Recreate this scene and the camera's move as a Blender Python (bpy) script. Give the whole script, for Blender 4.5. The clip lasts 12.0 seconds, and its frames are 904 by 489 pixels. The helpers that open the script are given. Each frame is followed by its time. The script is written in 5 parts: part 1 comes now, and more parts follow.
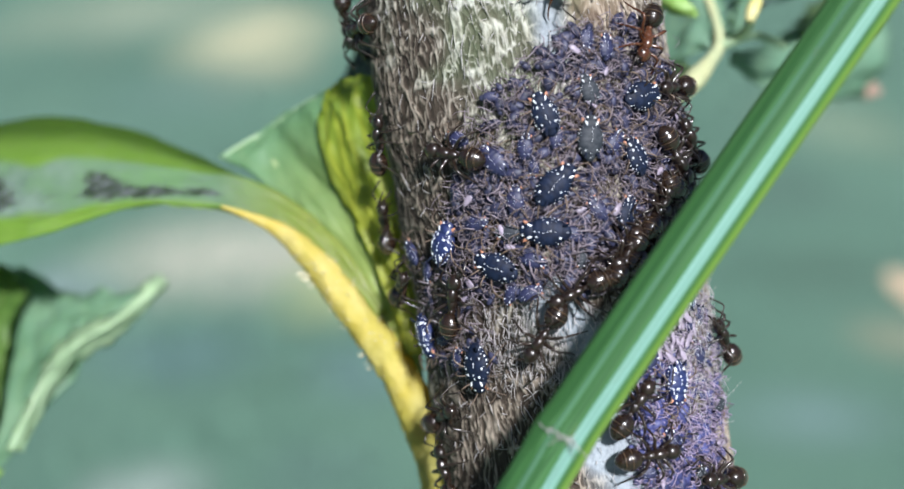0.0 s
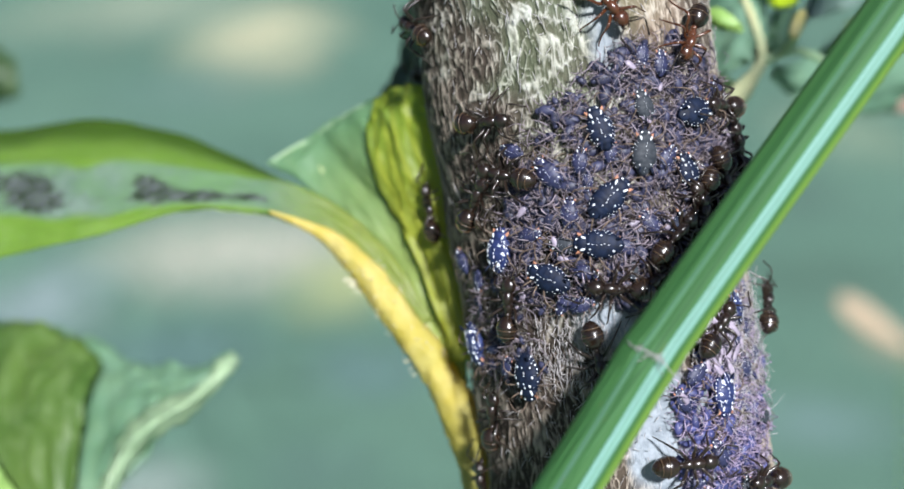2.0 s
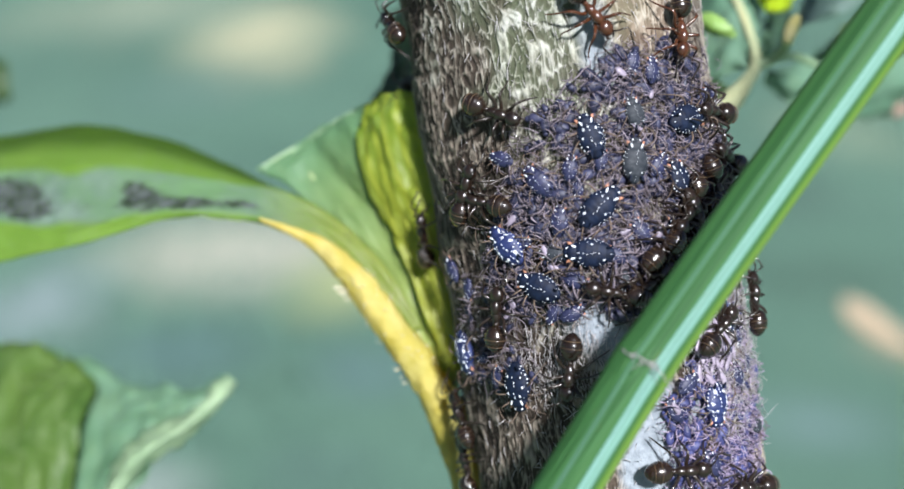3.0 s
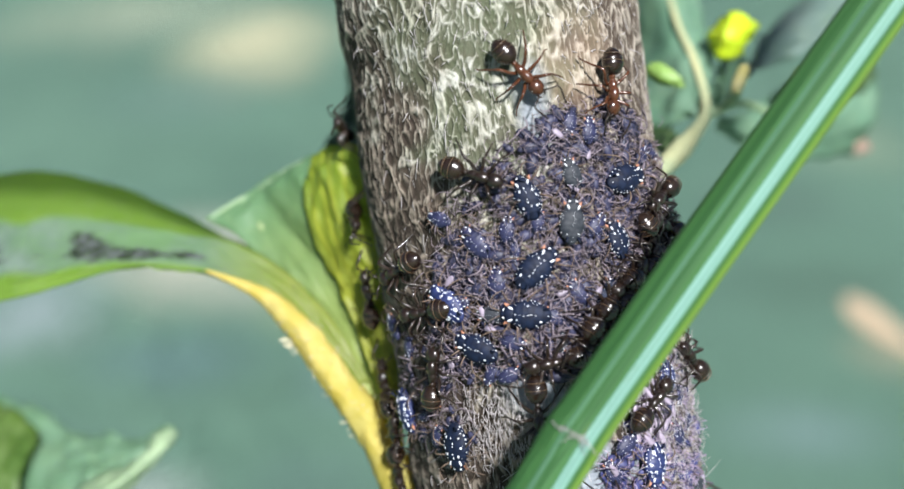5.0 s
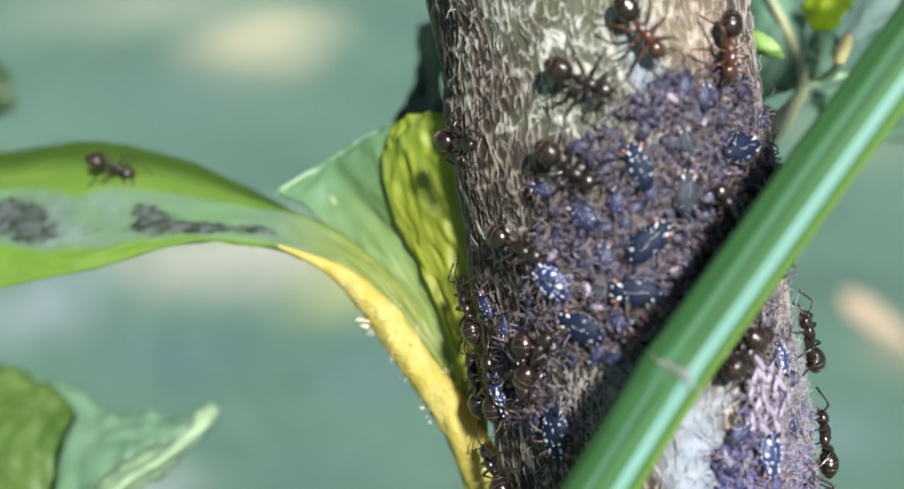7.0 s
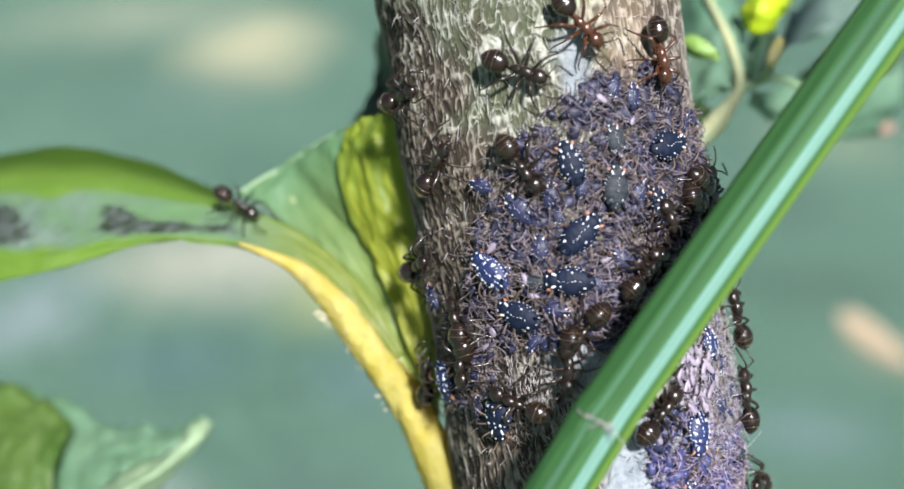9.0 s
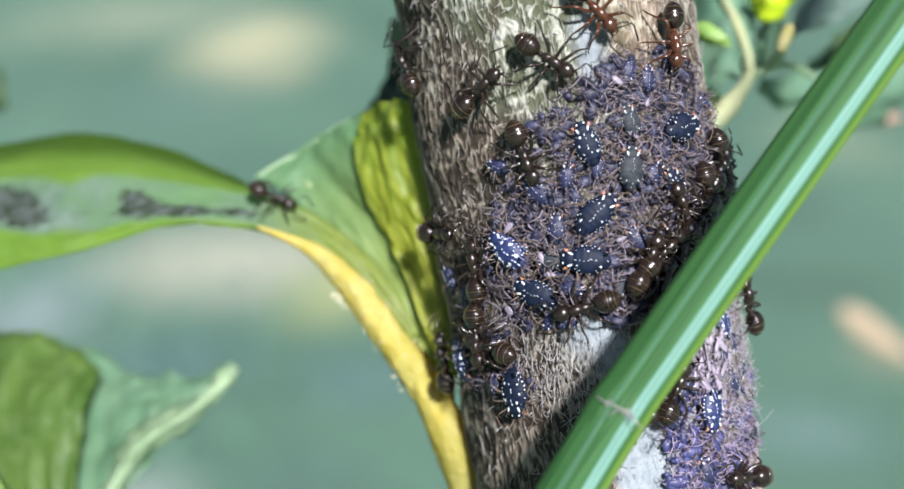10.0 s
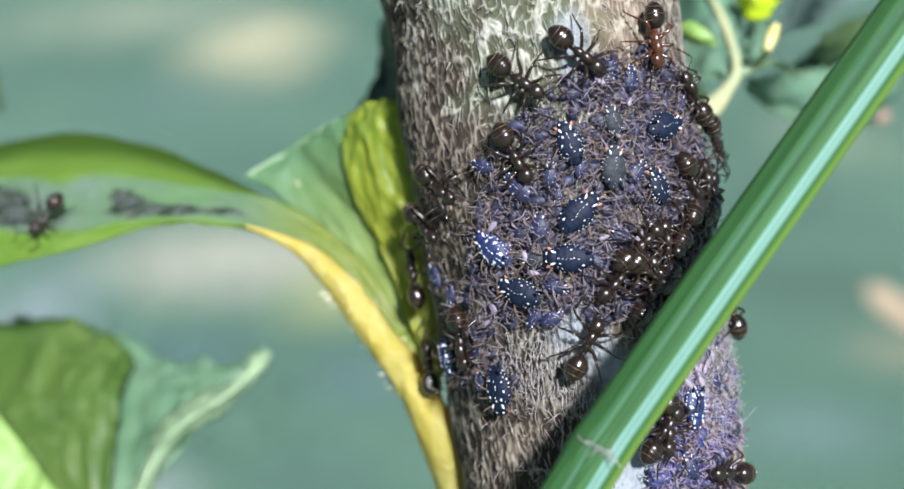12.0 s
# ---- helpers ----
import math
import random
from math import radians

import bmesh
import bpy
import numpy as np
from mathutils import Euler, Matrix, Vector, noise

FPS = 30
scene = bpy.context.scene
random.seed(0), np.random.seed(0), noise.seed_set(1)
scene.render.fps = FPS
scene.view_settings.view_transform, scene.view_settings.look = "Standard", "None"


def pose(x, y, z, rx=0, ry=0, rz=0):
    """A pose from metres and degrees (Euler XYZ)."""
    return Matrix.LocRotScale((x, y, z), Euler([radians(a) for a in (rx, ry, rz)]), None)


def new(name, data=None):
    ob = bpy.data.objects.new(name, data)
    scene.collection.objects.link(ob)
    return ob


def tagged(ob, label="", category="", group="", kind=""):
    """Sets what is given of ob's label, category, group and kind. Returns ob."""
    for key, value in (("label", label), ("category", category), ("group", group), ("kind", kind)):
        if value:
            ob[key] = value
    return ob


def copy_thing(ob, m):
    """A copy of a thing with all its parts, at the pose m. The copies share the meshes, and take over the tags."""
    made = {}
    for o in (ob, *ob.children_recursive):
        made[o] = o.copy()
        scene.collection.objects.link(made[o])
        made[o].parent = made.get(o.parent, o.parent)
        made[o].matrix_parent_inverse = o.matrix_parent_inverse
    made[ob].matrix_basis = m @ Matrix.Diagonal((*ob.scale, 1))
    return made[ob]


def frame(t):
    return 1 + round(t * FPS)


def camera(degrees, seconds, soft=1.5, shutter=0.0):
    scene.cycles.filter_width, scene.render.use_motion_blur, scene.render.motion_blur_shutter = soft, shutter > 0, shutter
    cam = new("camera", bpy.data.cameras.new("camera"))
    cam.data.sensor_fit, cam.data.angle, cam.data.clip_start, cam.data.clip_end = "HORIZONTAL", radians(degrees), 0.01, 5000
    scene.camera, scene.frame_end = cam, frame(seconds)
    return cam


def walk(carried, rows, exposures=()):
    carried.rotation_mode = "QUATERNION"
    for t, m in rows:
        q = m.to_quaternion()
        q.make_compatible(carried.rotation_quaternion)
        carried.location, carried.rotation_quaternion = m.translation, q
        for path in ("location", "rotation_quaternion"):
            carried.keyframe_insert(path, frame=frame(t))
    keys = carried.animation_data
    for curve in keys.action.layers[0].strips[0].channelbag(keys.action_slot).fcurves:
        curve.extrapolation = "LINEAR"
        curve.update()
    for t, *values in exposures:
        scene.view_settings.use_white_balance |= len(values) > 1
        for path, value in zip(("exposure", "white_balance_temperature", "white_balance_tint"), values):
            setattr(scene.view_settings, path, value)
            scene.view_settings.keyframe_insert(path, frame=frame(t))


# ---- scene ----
# A weed stem with aphids tended by ants. ROOT tips the plant's own space, in which the
# camera looks along +y, so that the camera looks down onto the lawn.
MM = 0.001
ROOT = pose(0, 0, 0, -25, 0, 0)
STEM = ROOT @ pose(0.00672, 0, 0) @ pose(0, 0, 0, 0, -8.85, 0)

cam = camera(45, 12.0, soft=1.7)
cam.data.dof.use_dof = True
cam.data.dof.focus_distance = 0.055
cam.data.dof.aperture_fstop = 22
# seconds; millimetres across, along and up; degrees of pitch, turn and roll
CAMERA_ROWS = [
    (0, 1.270, -62.091, -0.642, -0.19, 0.04, 0.76),
    (0.5, -2.364, -62.499, -1.024, -0.28, 0.24, -0.12),
    (1, -0.367, -61.615, 0.398, -0.19, 0.10, 0.70),
    (1.5, -0.216, -62.360, 0.325, -0.17, 0.11, 0.39),
    (2, -1.331, -62.920, -0.107, -0.20, 0.14, -0.20),
    (2.5, 0.000, -63.000, 0.000, -0.00, 0.00, 0.00),
    (3, -0.815, -62.404, 0.329, -0.20, 0.12, -0.16),
    (3.5, -0.929, -62.216, 1.350, -0.03, 0.04, -0.39),
    (3.7, 0.527, -62.102, 3.217, -0.06, -0.12, -0.14),
    (5.3, 2.153, -62.403, 3.072, 0.05, -0.03, -0.06),
    (5.5, 1.916, -62.548, 2.419, 0.04, 0.00, -0.15),
    (6, 0.607, -62.252, 1.756, -0.01, 0.01, -0.26),
    (6.5, -1.288, -60.111, 2.254, 0.00, 0.12, -0.17),
    (7, -2.521, -58.643, 1.905, -0.10, 0.13, -0.71),
    (7.2, -1.709, -58.846, 2.175, -0.09, 0.16, -0.43),
    (8.8, -2.499, -61.571, 1.135, 0.11, -0.20, -0.57),
    (9, -0.107, -61.785, 1.319, 0.22, -0.21, -0.10),
    (9.5, 0.217, -62.229, 1.171, 0.23, -0.26, 0.10),
    (10, -1.035, -62.673, 0.223, 0.29, -0.25, -0.14),
    (10.5, -0.375, -62.164, -0.505, 0.21, -0.01, 0.09),
    (11, -0.038, -62.545, -0.464, 0.26, -0.03, 0.13),
    (11.5, -0.519, -63.377, 0.243, 0.17, -0.03, 0.09),
    (12, -0.074, -63.158, 0.261, 0.18, -0.07, -0.04),
]
walk(cam, [(t, ROOT @ pose(x * MM, y * MM, z * MM, 0, 0, yaw) @ pose(0, 0, 0, pitch) @ pose(0, 0, 0, 0, roll) @ pose(0, 0, 0, 90))
           for t, x, y, z, pitch, yaw, roll in CAMERA_ROWS], exposures=[(0, 0.75, 6100, 10), (0.8, 0.81, 6100, 10), (3.5, 0.81, 6100, 10), (5.5, 0.87, 6350, 10), (9.5, 0.87, 6300, 10), (12, 0.81, 6100, 10)])

# ---- light ----
SUN_FROM = (ROOT.to_3x3() @ Vector((0.23, -0.89, 0.33))).normalized()
world = bpy.data.worlds.new("sky")
scene.world = world
world.use_nodes = True
sky = world.node_tree.nodes.new("ShaderNodeTexSky")
sky.sky_type = "NISHITA"
sky.sun_disc = False
sky.sun_elevation = math.asin(SUN_FROM.z)
sky.sun_rotation = math.atan2(SUN_FROM.x, SUN_FROM.y)
world.node_tree.links.new(sky.outputs[0], world.node_tree.nodes["Background"].inputs[0])
world.node_tree.nodes["Background"].inputs[1].default_value = 0.031
sun = new("sun", bpy.data.lights.new("sun", "SUN"))
sun.data.energy = 4.5
sun.data.angle = radians(6)
sun.data.color = (1.0, 0.97, 0.95)
sun.matrix_world = Matrix.Translation((0.5, -1, 2)) @ SUN_FROM.to_track_quat("Z", "Y").to_matrix().to_4x4()


# ---- materials ----
class Shade:
    """A node material with short ways to add textures."""

    def __init__(self, name, rough=0.6, **inputs):
        self.m = bpy.data.materials.new(name)
        self.m.use_nodes = True
        self.t = self.m.node_tree
        self.b = self.t.nodes["Principled BSDF"]
        self.b.inputs["Roughness"].default_value = rough
        for key, value in inputs.items():
            self.b.inputs[key.replace("_", " ")].default_value = value
        self.c = self.t.nodes.new("ShaderNodeTexCoord").outputs["Object"]

    def node(self, kind, **inputs):
        n = self.t.nodes.new("ShaderNode" + kind)
        for key, value in inputs.items():
            key = key.replace("_", " ")
            if isinstance(value, bpy.types.NodeSocket):
                self.t.links.new(value, n.inputs[key])
            else:
                n.inputs[key].default_value = value
        return n

    def stretch(self, x, y, z):
        n = self.node("Mapping", Vector=self.c)
        n.inputs["Scale"].default_value = (x, y, z)
        return n.outputs[0]

    def noise(self, scale, detail=4, rough=0.6, vector=None, distortion=0.0):
        return self.node("TexNoise", Scale=scale, Detail=detail, Roughness=rough, Distortion=distortion,
                         Vector=vector or self.c).outputs[0]

    def ramp(self, value, *stops):
        n = self.node("ValToRGB", Fac=value)
        e = n.color_ramp.elements
        while len(e) < len(stops):
            e.new(0.5)
        for item, (at, colour) in zip(e, stops):
            item.position = at
            item.color = (*colour, 1) if len(colour) == 3 else colour
        return n.outputs[0]

    def level(self, value, low, high):
        return self.ramp(value, (low, (0, 0, 0)), (high, (1, 1, 1)))

    def mix(self, fac, a, b, blend="MIX"):
        n = self.t.nodes.new("ShaderNodeMix")
        n.data_type, n.blend_type = "RGBA", blend
        for socket, value in ((n.inputs[0], fac), (n.inputs[6], a), (n.inputs[7], b)):
            if isinstance(value, bpy.types.NodeSocket):
                self.t.links.new(value, socket)
            else:
                socket.default_value = (*value, 1) if isinstance(value, tuple) else value
        return n.outputs[2]

    def math(self, op, a, b=0.0):
        n = self.t.nodes.new("ShaderNodeMath")
        n.operation = op
        for socket, value in zip(n.inputs, (a, b)):
            if isinstance(value, bpy.types.NodeSocket):
                self.t.links.new(value, socket)
            else:
                socket.default_value = value
        return n.outputs[0]

    def attribute(self, name):
        n = self.t.nodes.new("ShaderNodeAttribute")
        n.attribute_name = name
        return n.outputs["Fac"]

    def random(self):
        return self.t.nodes.new("ShaderNodeObjectInfo").outputs["Random"]

    def island(self):
        return self.t.nodes.new("ShaderNodeNewGeometry").outputs["Random Per Island"]

    def set(self, key, value):
        self.t.links.new(value, self.b.inputs[key])

    def bump(self, height, strength, distance):
        n = self.node("Bump", Strength=strength, Distance=distance, Height=height)
        self.t.links.new(n.outputs[0], self.b.inputs["Normal"])

    def through_light(self, colour, amount):
        """Mixes in light that shines through, as in a leaf."""
        tr = self.t.nodes.new("ShaderNodeBsdfTranslucent")
        if isinstance(colour, bpy.types.NodeSocket):
            self.t.links.new(colour, tr.inputs[0])
        else:
            tr.inputs[0].default_value = (*colour, 1)
        mx = self.t.nodes.new("ShaderNodeMixShader")
        mx.inputs[0].default_value = amount
        self.t.links.new(self.b.outputs[0], mx.inputs[1])
        self.t.links.new(tr.outputs[0], mx.inputs[2])
        self.t.links.new(mx.outputs[0], self.t.nodes["Material Output"].inputs[0])


def bark_material():
    s = Shade("bark", 0.82)
    ridge = s.attribute("ridge")
    green = s.attribute("moss")
    waxy = s.attribute("wax")
    fine = s.noise(5200, 5, 0.65, s.stretch(1, 1, 0.35))
    broad = s.noise(420, 4, 0.6)
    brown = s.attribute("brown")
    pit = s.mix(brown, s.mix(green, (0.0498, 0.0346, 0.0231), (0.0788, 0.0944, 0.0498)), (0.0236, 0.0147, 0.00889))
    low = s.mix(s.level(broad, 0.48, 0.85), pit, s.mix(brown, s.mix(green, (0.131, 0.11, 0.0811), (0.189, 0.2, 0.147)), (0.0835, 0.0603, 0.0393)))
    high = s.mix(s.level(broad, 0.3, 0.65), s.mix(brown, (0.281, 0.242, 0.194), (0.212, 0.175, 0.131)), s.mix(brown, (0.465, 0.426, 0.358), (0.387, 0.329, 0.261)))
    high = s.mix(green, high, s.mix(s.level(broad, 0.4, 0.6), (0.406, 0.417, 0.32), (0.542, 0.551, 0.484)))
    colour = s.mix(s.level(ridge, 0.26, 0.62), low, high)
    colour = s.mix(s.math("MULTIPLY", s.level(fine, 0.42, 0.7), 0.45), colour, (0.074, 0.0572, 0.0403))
    colour = s.mix(s.attribute("bare"), colour, s.mix(s.level(broad, 0.35, 0.65), (0.41, 0.271, 0.18), (0.541, 0.41, 0.303)))
    colour = s.mix(waxy, colour, s.mix(s.level(s.noise(1500, 5, 0.7), 0.35, 0.65), (0.2, 0.23, 0.26), (0.34, 0.38, 0.42)))
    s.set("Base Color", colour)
    s.bump(s.math("ADD", fine, s.noise(14000, 3)), 0.5, 0.00012)
    return s.m


def ant_material(name, dark, light, rough):
    s = Shade(name, rough, Coat_Weight=0.6, Coat_Roughness=0.14)
    n = s.noise(2400, 4)
    colour = s.mix(s.level(n, 0.35, 0.7), dark, light)
    colour = s.mix(s.math("MULTIPLY", s.random(), 0.22), colour, tuple(c * 1.9 for c in light))
    s.set("Base Color", colour)
    s.bump(s.noise(16000, 2), 0.25, 0.00002)
    return s.m


def simple(name, colour, other, scale, rough, bump=0.3, depth=0.00003, vary=0.0, stretch=None, **inputs):
    s = Shade(name, rough, **inputs)
    where = s.stretch(*stretch) if stretch else None
    c = s.mix(s.level(s.noise(scale, 5, 0.6, where), 0.36, 0.66), colour, other)
    c = s.mix(s.math("MULTIPLY", s.level(s.noise(scale * 6, 3, 0.6, where), 0.45, 0.7), 0.3), c, tuple(v * 0.55 for v in colour))
    if vary:
        c = s.mix(s.math("MULTIPLY", s.island(), vary), c, tuple(min(1, v * 2.2) for v in other))
    s.set("Base Color", c)
    s.bump(s.noise(scale * 8, 3, 0.6, where), bump, depth)
    return s.m


def leaf_material(name, colour, other, glow, amount, sooty=0.0, scale=160, streak=None, base=None):
    s = Shade(name, 0.5)
    c = s.mix(s.level(s.noise(scale, 5, 0.6), 0.35, 0.65), colour, other)
    vein = s.level(s.math("ABSOLUTE", s.math("SUBTRACT", s.noise(scale * 1.6, 2, 0.5, None, 0.6), 0.5)), 0.0, 0.05)
    c = s.mix(vein, s.mix(0.16, c, (0.32, 0.42, 0.2)), c)
    if streak:
        wave = s.math("SINE", s.math("ADD", s.math("MULTIPLY", s.attribute("across"), 36), s.math("MULTIPLY", s.noise(220, 3), 5)))
        c = s.mix(s.math("MULTIPLY", s.level(wave, 0.0, 1.0), 0.5), c, streak)
    # yellower towards the base: light coming through the leaf, painted as colour
    if base:
        c = s.mix(s.ramp(s.math("ADD", s.attribute("along"), s.math("MULTIPLY", s.noise(120, 3), 0.3)), (0.3, (0.85, 0.85, 0.85)), (0.95, (0, 0, 0))), c, base)
    if sooty:
        spots = s.level(s.math("ADD", s.noise(620, 7, 0.78, s.stretch(0.6, 1, 1.2)), s.math("MULTIPLY", s.attribute("soot"), 0.34)), 0.6, 0.72)
        # dark upper margin: shade on the rolled-back edge, put into the colour
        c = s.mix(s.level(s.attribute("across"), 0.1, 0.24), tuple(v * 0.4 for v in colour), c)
        under = s.attribute("fold")
        c = s.mix(under, c, s.mix(s.level(s.noise(scale * 0.7, 4), 0.42, 0.6), s.mix(s.level(s.noise(scale * 5, 4), 0.35, 0.65), (0.16, 0.23, 0.2), (0.24, 0.31, 0.28)), (0.17, 0.29, 0.15)))
        c = s.mix(s.ramp(s.attribute("along"), (0.62, (0, 0, 0)), (0.82, (1, 1, 1))), c, s.mix(s.level(s.noise(300, 4), 0.35, 0.65), (0.21, 0.26, 0.05), (0.31, 0.34, 0.09)))
        c = s.mix(s.math("MULTIPLY", spots, under), c, s.mix(s.level(s.noise(2200, 6, 0.75, s.stretch(0.4, 1, 1.3)), 0.42, 0.58), (0.02, 0.02, 0.024), (0.15, 0.155, 0.18)))
    s.set("Base Color", c)
    s.bump(s.noise(1500, 4), 0.3, 0.0001)
    s.through_light(glow, amount)
    return s.m


BARK = bark_material()
ANT_DARK = ant_material("ant_dark", (0.006, 0.004, 0.003), (0.018, 0.0095, 0.0055), 0.3)
ANT_GASTER = ant_material("ant_gaster", (0.007, 0.004, 0.003), (0.02, 0.011, 0.006), 0.26)
ANT_BAND = ant_material("ant_band", (0.045, 0.028, 0.016), (0.09, 0.056, 0.03), 0.3)
ANT_RED = ant_material("ant_red", (0.032, 0.011, 0.005), (0.082, 0.029, 0.012), 0.24)
ANT_LEG = ant_material("ant_leg", (0.009, 0.006, 0.0045), (0.022, 0.013, 0.008), 0.32)
APHID_SKIN = simple("aphid_skin", (0.004, 0.007, 0.018), (0.009, 0.018, 0.048), 2600, 0.6, 0.35, 0.00003, Specular_IOR_Level=0.25)
APHID_GREY = simple("aphid_grey", (0.016, 0.022, 0.03), (0.05, 0.055, 0.065), 2600, 0.6, Specular_IOR_Level=0.3)
APHID_BLUE = simple("aphid_blue", (0.008, 0.014, 0.06), (0.03, 0.045, 0.15), 2400, 0.5)
APHID_VIOLET = simple("aphid_violet", (0.01, 0.013, 0.04), (0.035, 0.038, 0.1), 2200, 0.5)
APHID_WAX = simple("aphid_wax", (0.72, 0.76, 0.8), (0.85, 0.87, 0.9), 4000, 0.7)
APHID_ORANGE = simple("aphid_orange", (0.42, 0.17, 0.09), (0.55, 0.3, 0.2), 3000, 0.5)
APHID_LEG = simple("aphid_leg", (0.06, 0.045, 0.035), (0.2, 0.14, 0.1), 3000, 0.5)
NYMPH = simple("nymph_skin", (0.008, 0.009, 0.022), (0.032, 0.034, 0.07), 1500, 0.5, 0.4, 0.00004, vary=0.4)
TANGLE = simple("tangle", (0.024, 0.019, 0.024), (0.145, 0.12, 0.138), 1400, 0.55, vary=0.9)
NYMPH_BLUE = simple("nymph_blue", (0.014, 0.018, 0.06), (0.05, 0.055, 0.16), 1500, 0.5, 0.4, 0.00004, vary=0.4)
TANGLE_LILAC = simple("tangle_lilac", (0.13, 0.1, 0.16), (0.27, 0.22, 0.3), 1400, 0.5, vary=0.6)
FUZZ = simple("fuzz", (0.27, 0.255, 0.25), (0.41, 0.39, 0.39), 900, 0.7, vary=0.3)
CAST = simple("cast_skin", (0.19, 0.165, 0.21), (0.33, 0.28, 0.35), 1800, 0.4, vary=0.25)


def petiole_material():
    s = Shade("petiole_yellow", 0.55)
    along = s.attribute("along")
    c = s.mix(s.level(s.noise(420, 5, 0.6), 0.36, 0.66), (0.651, 0.502, 0.0616), (0.722, 0.616, 0.211))
    c = s.mix(s.math("MULTIPLY", s.level(s.noise(150, 4, 0.6), 0.5, 0.66), 0.5), c, (0.44, 0.422, 0.0704))
    c = s.mix(s.math("MULTIPLY", s.level(s.noise(520, 5, 0.7), 0.58, 0.72), s.ramp(along, (0.1, (0.792, 0.792, 0.792)), (0.5, (0.22, 0.22, 0.22)))), c, (0.176, 0.106, 0.0264))
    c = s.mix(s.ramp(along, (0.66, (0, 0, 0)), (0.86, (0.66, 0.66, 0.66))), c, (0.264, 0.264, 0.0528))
    s.set("Base Color", c)
    s.bump(s.noise(1100, 5, 0.65), 0.8, 0.0005)
    s.through_light((0.792, 0.581, 0.044), 0.3)
    return s.m


YELLOW = petiole_material()
PALE_STALK = simple("stalk_pale", (0.5, 0.5, 0.27), (0.38, 0.44, 0.26), 300, 0.5, 0.4, 0.0002)
HAIR = simple("plant_hair", (0.62, 0.58, 0.38), (0.72, 0.68, 0.5), 2000, 0.6)
LEAF_GREEN = leaf_material("leaf_green", (0.1, 0.2, 0.03), (0.16, 0.28, 0.045), (0.55, 0.68, 0.04), 0.5)
LEAF_OLIVE = leaf_material("leaf_olive", (0.065, 0.135, 0.025), (0.11, 0.185, 0.038), (0.3, 0.42, 0.05), 0.3)
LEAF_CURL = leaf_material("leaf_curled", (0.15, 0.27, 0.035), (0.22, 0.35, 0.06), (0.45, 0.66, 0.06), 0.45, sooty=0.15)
LEAF_SOFT = leaf_material("leaf_soft", (0.12, 0.24, 0.14), (0.2, 0.34, 0.23), (0.35, 0.55, 0.15), 0.35)
LEAF_PALE = leaf_material("leaf_pale", (0.32, 0.47, 0.28), (0.42, 0.56, 0.36), (0.5, 0.66, 0.3), 0.3)
LEAF_FRESH = leaf_material("leaf_fresh", (0.22, 0.4, 0.08), (0.36, 0.54, 0.16), (0.4, 0.6, 0.1), 0.3)
LEAF_TEAL = leaf_material("leaf_teal", (0.12, 0.25, 0.12), (0.18, 0.32, 0.17), (0.36, 0.55, 0.14), 0.4, base=(0.36, 0.4, 0.06))
LEAF_GLOW = leaf_material("leaf_glow", (0.176, 0.272, 0.028), (0.272, 0.352, 0.04), (0.64, 0.72, 0.048), 0.45, streak=(0.44, 0.464, 0.048), base=(0.368, 0.368, 0.04))
LEAF_RIB = leaf_material("leaf_rib", (0.34, 0.45, 0.2), (0.4, 0.5, 0.26), (0.5, 0.66, 0.2), 0.35)
LEAF_BLUISH = leaf_material("leaf_bluish", (0.16, 0.25, 0.22), (0.24, 0.33, 0.3), (0.3, 0.42, 0.25), 0.3)
MIDRIB = simple("midrib_yellow", (0.62, 0.56, 0.2), (0.72, 0.66, 0.34), 400, 0.5)
LEAF_SHOOT = leaf_material("leaf_shoot", (0.15, 0.3, 0.2), (0.22, 0.37, 0.26), (0.3, 0.46, 0.18), 0.35)
LEAF_DARK = leaf_material("leaf_dark", (0.03, 0.065, 0.022), (0.06, 0.11, 0.035), (0.12, 0.22, 0.03), 0.2)
LEAF_LIME = leaf_material("leaf_lime", (0.62, 0.78, 0.02), (0.7, 0.84, 0.03), (0.8, 0.95, 0.02), 0.35)
DRY = simple("dry_leaf", (0.31, 0.24, 0.16), (0.4, 0.31, 0.21), 300, 0.8)
PINK = simple("withered_pink", (0.24, 0.16, 0.12), (0.3, 0.21, 0.16), 300, 0.8)


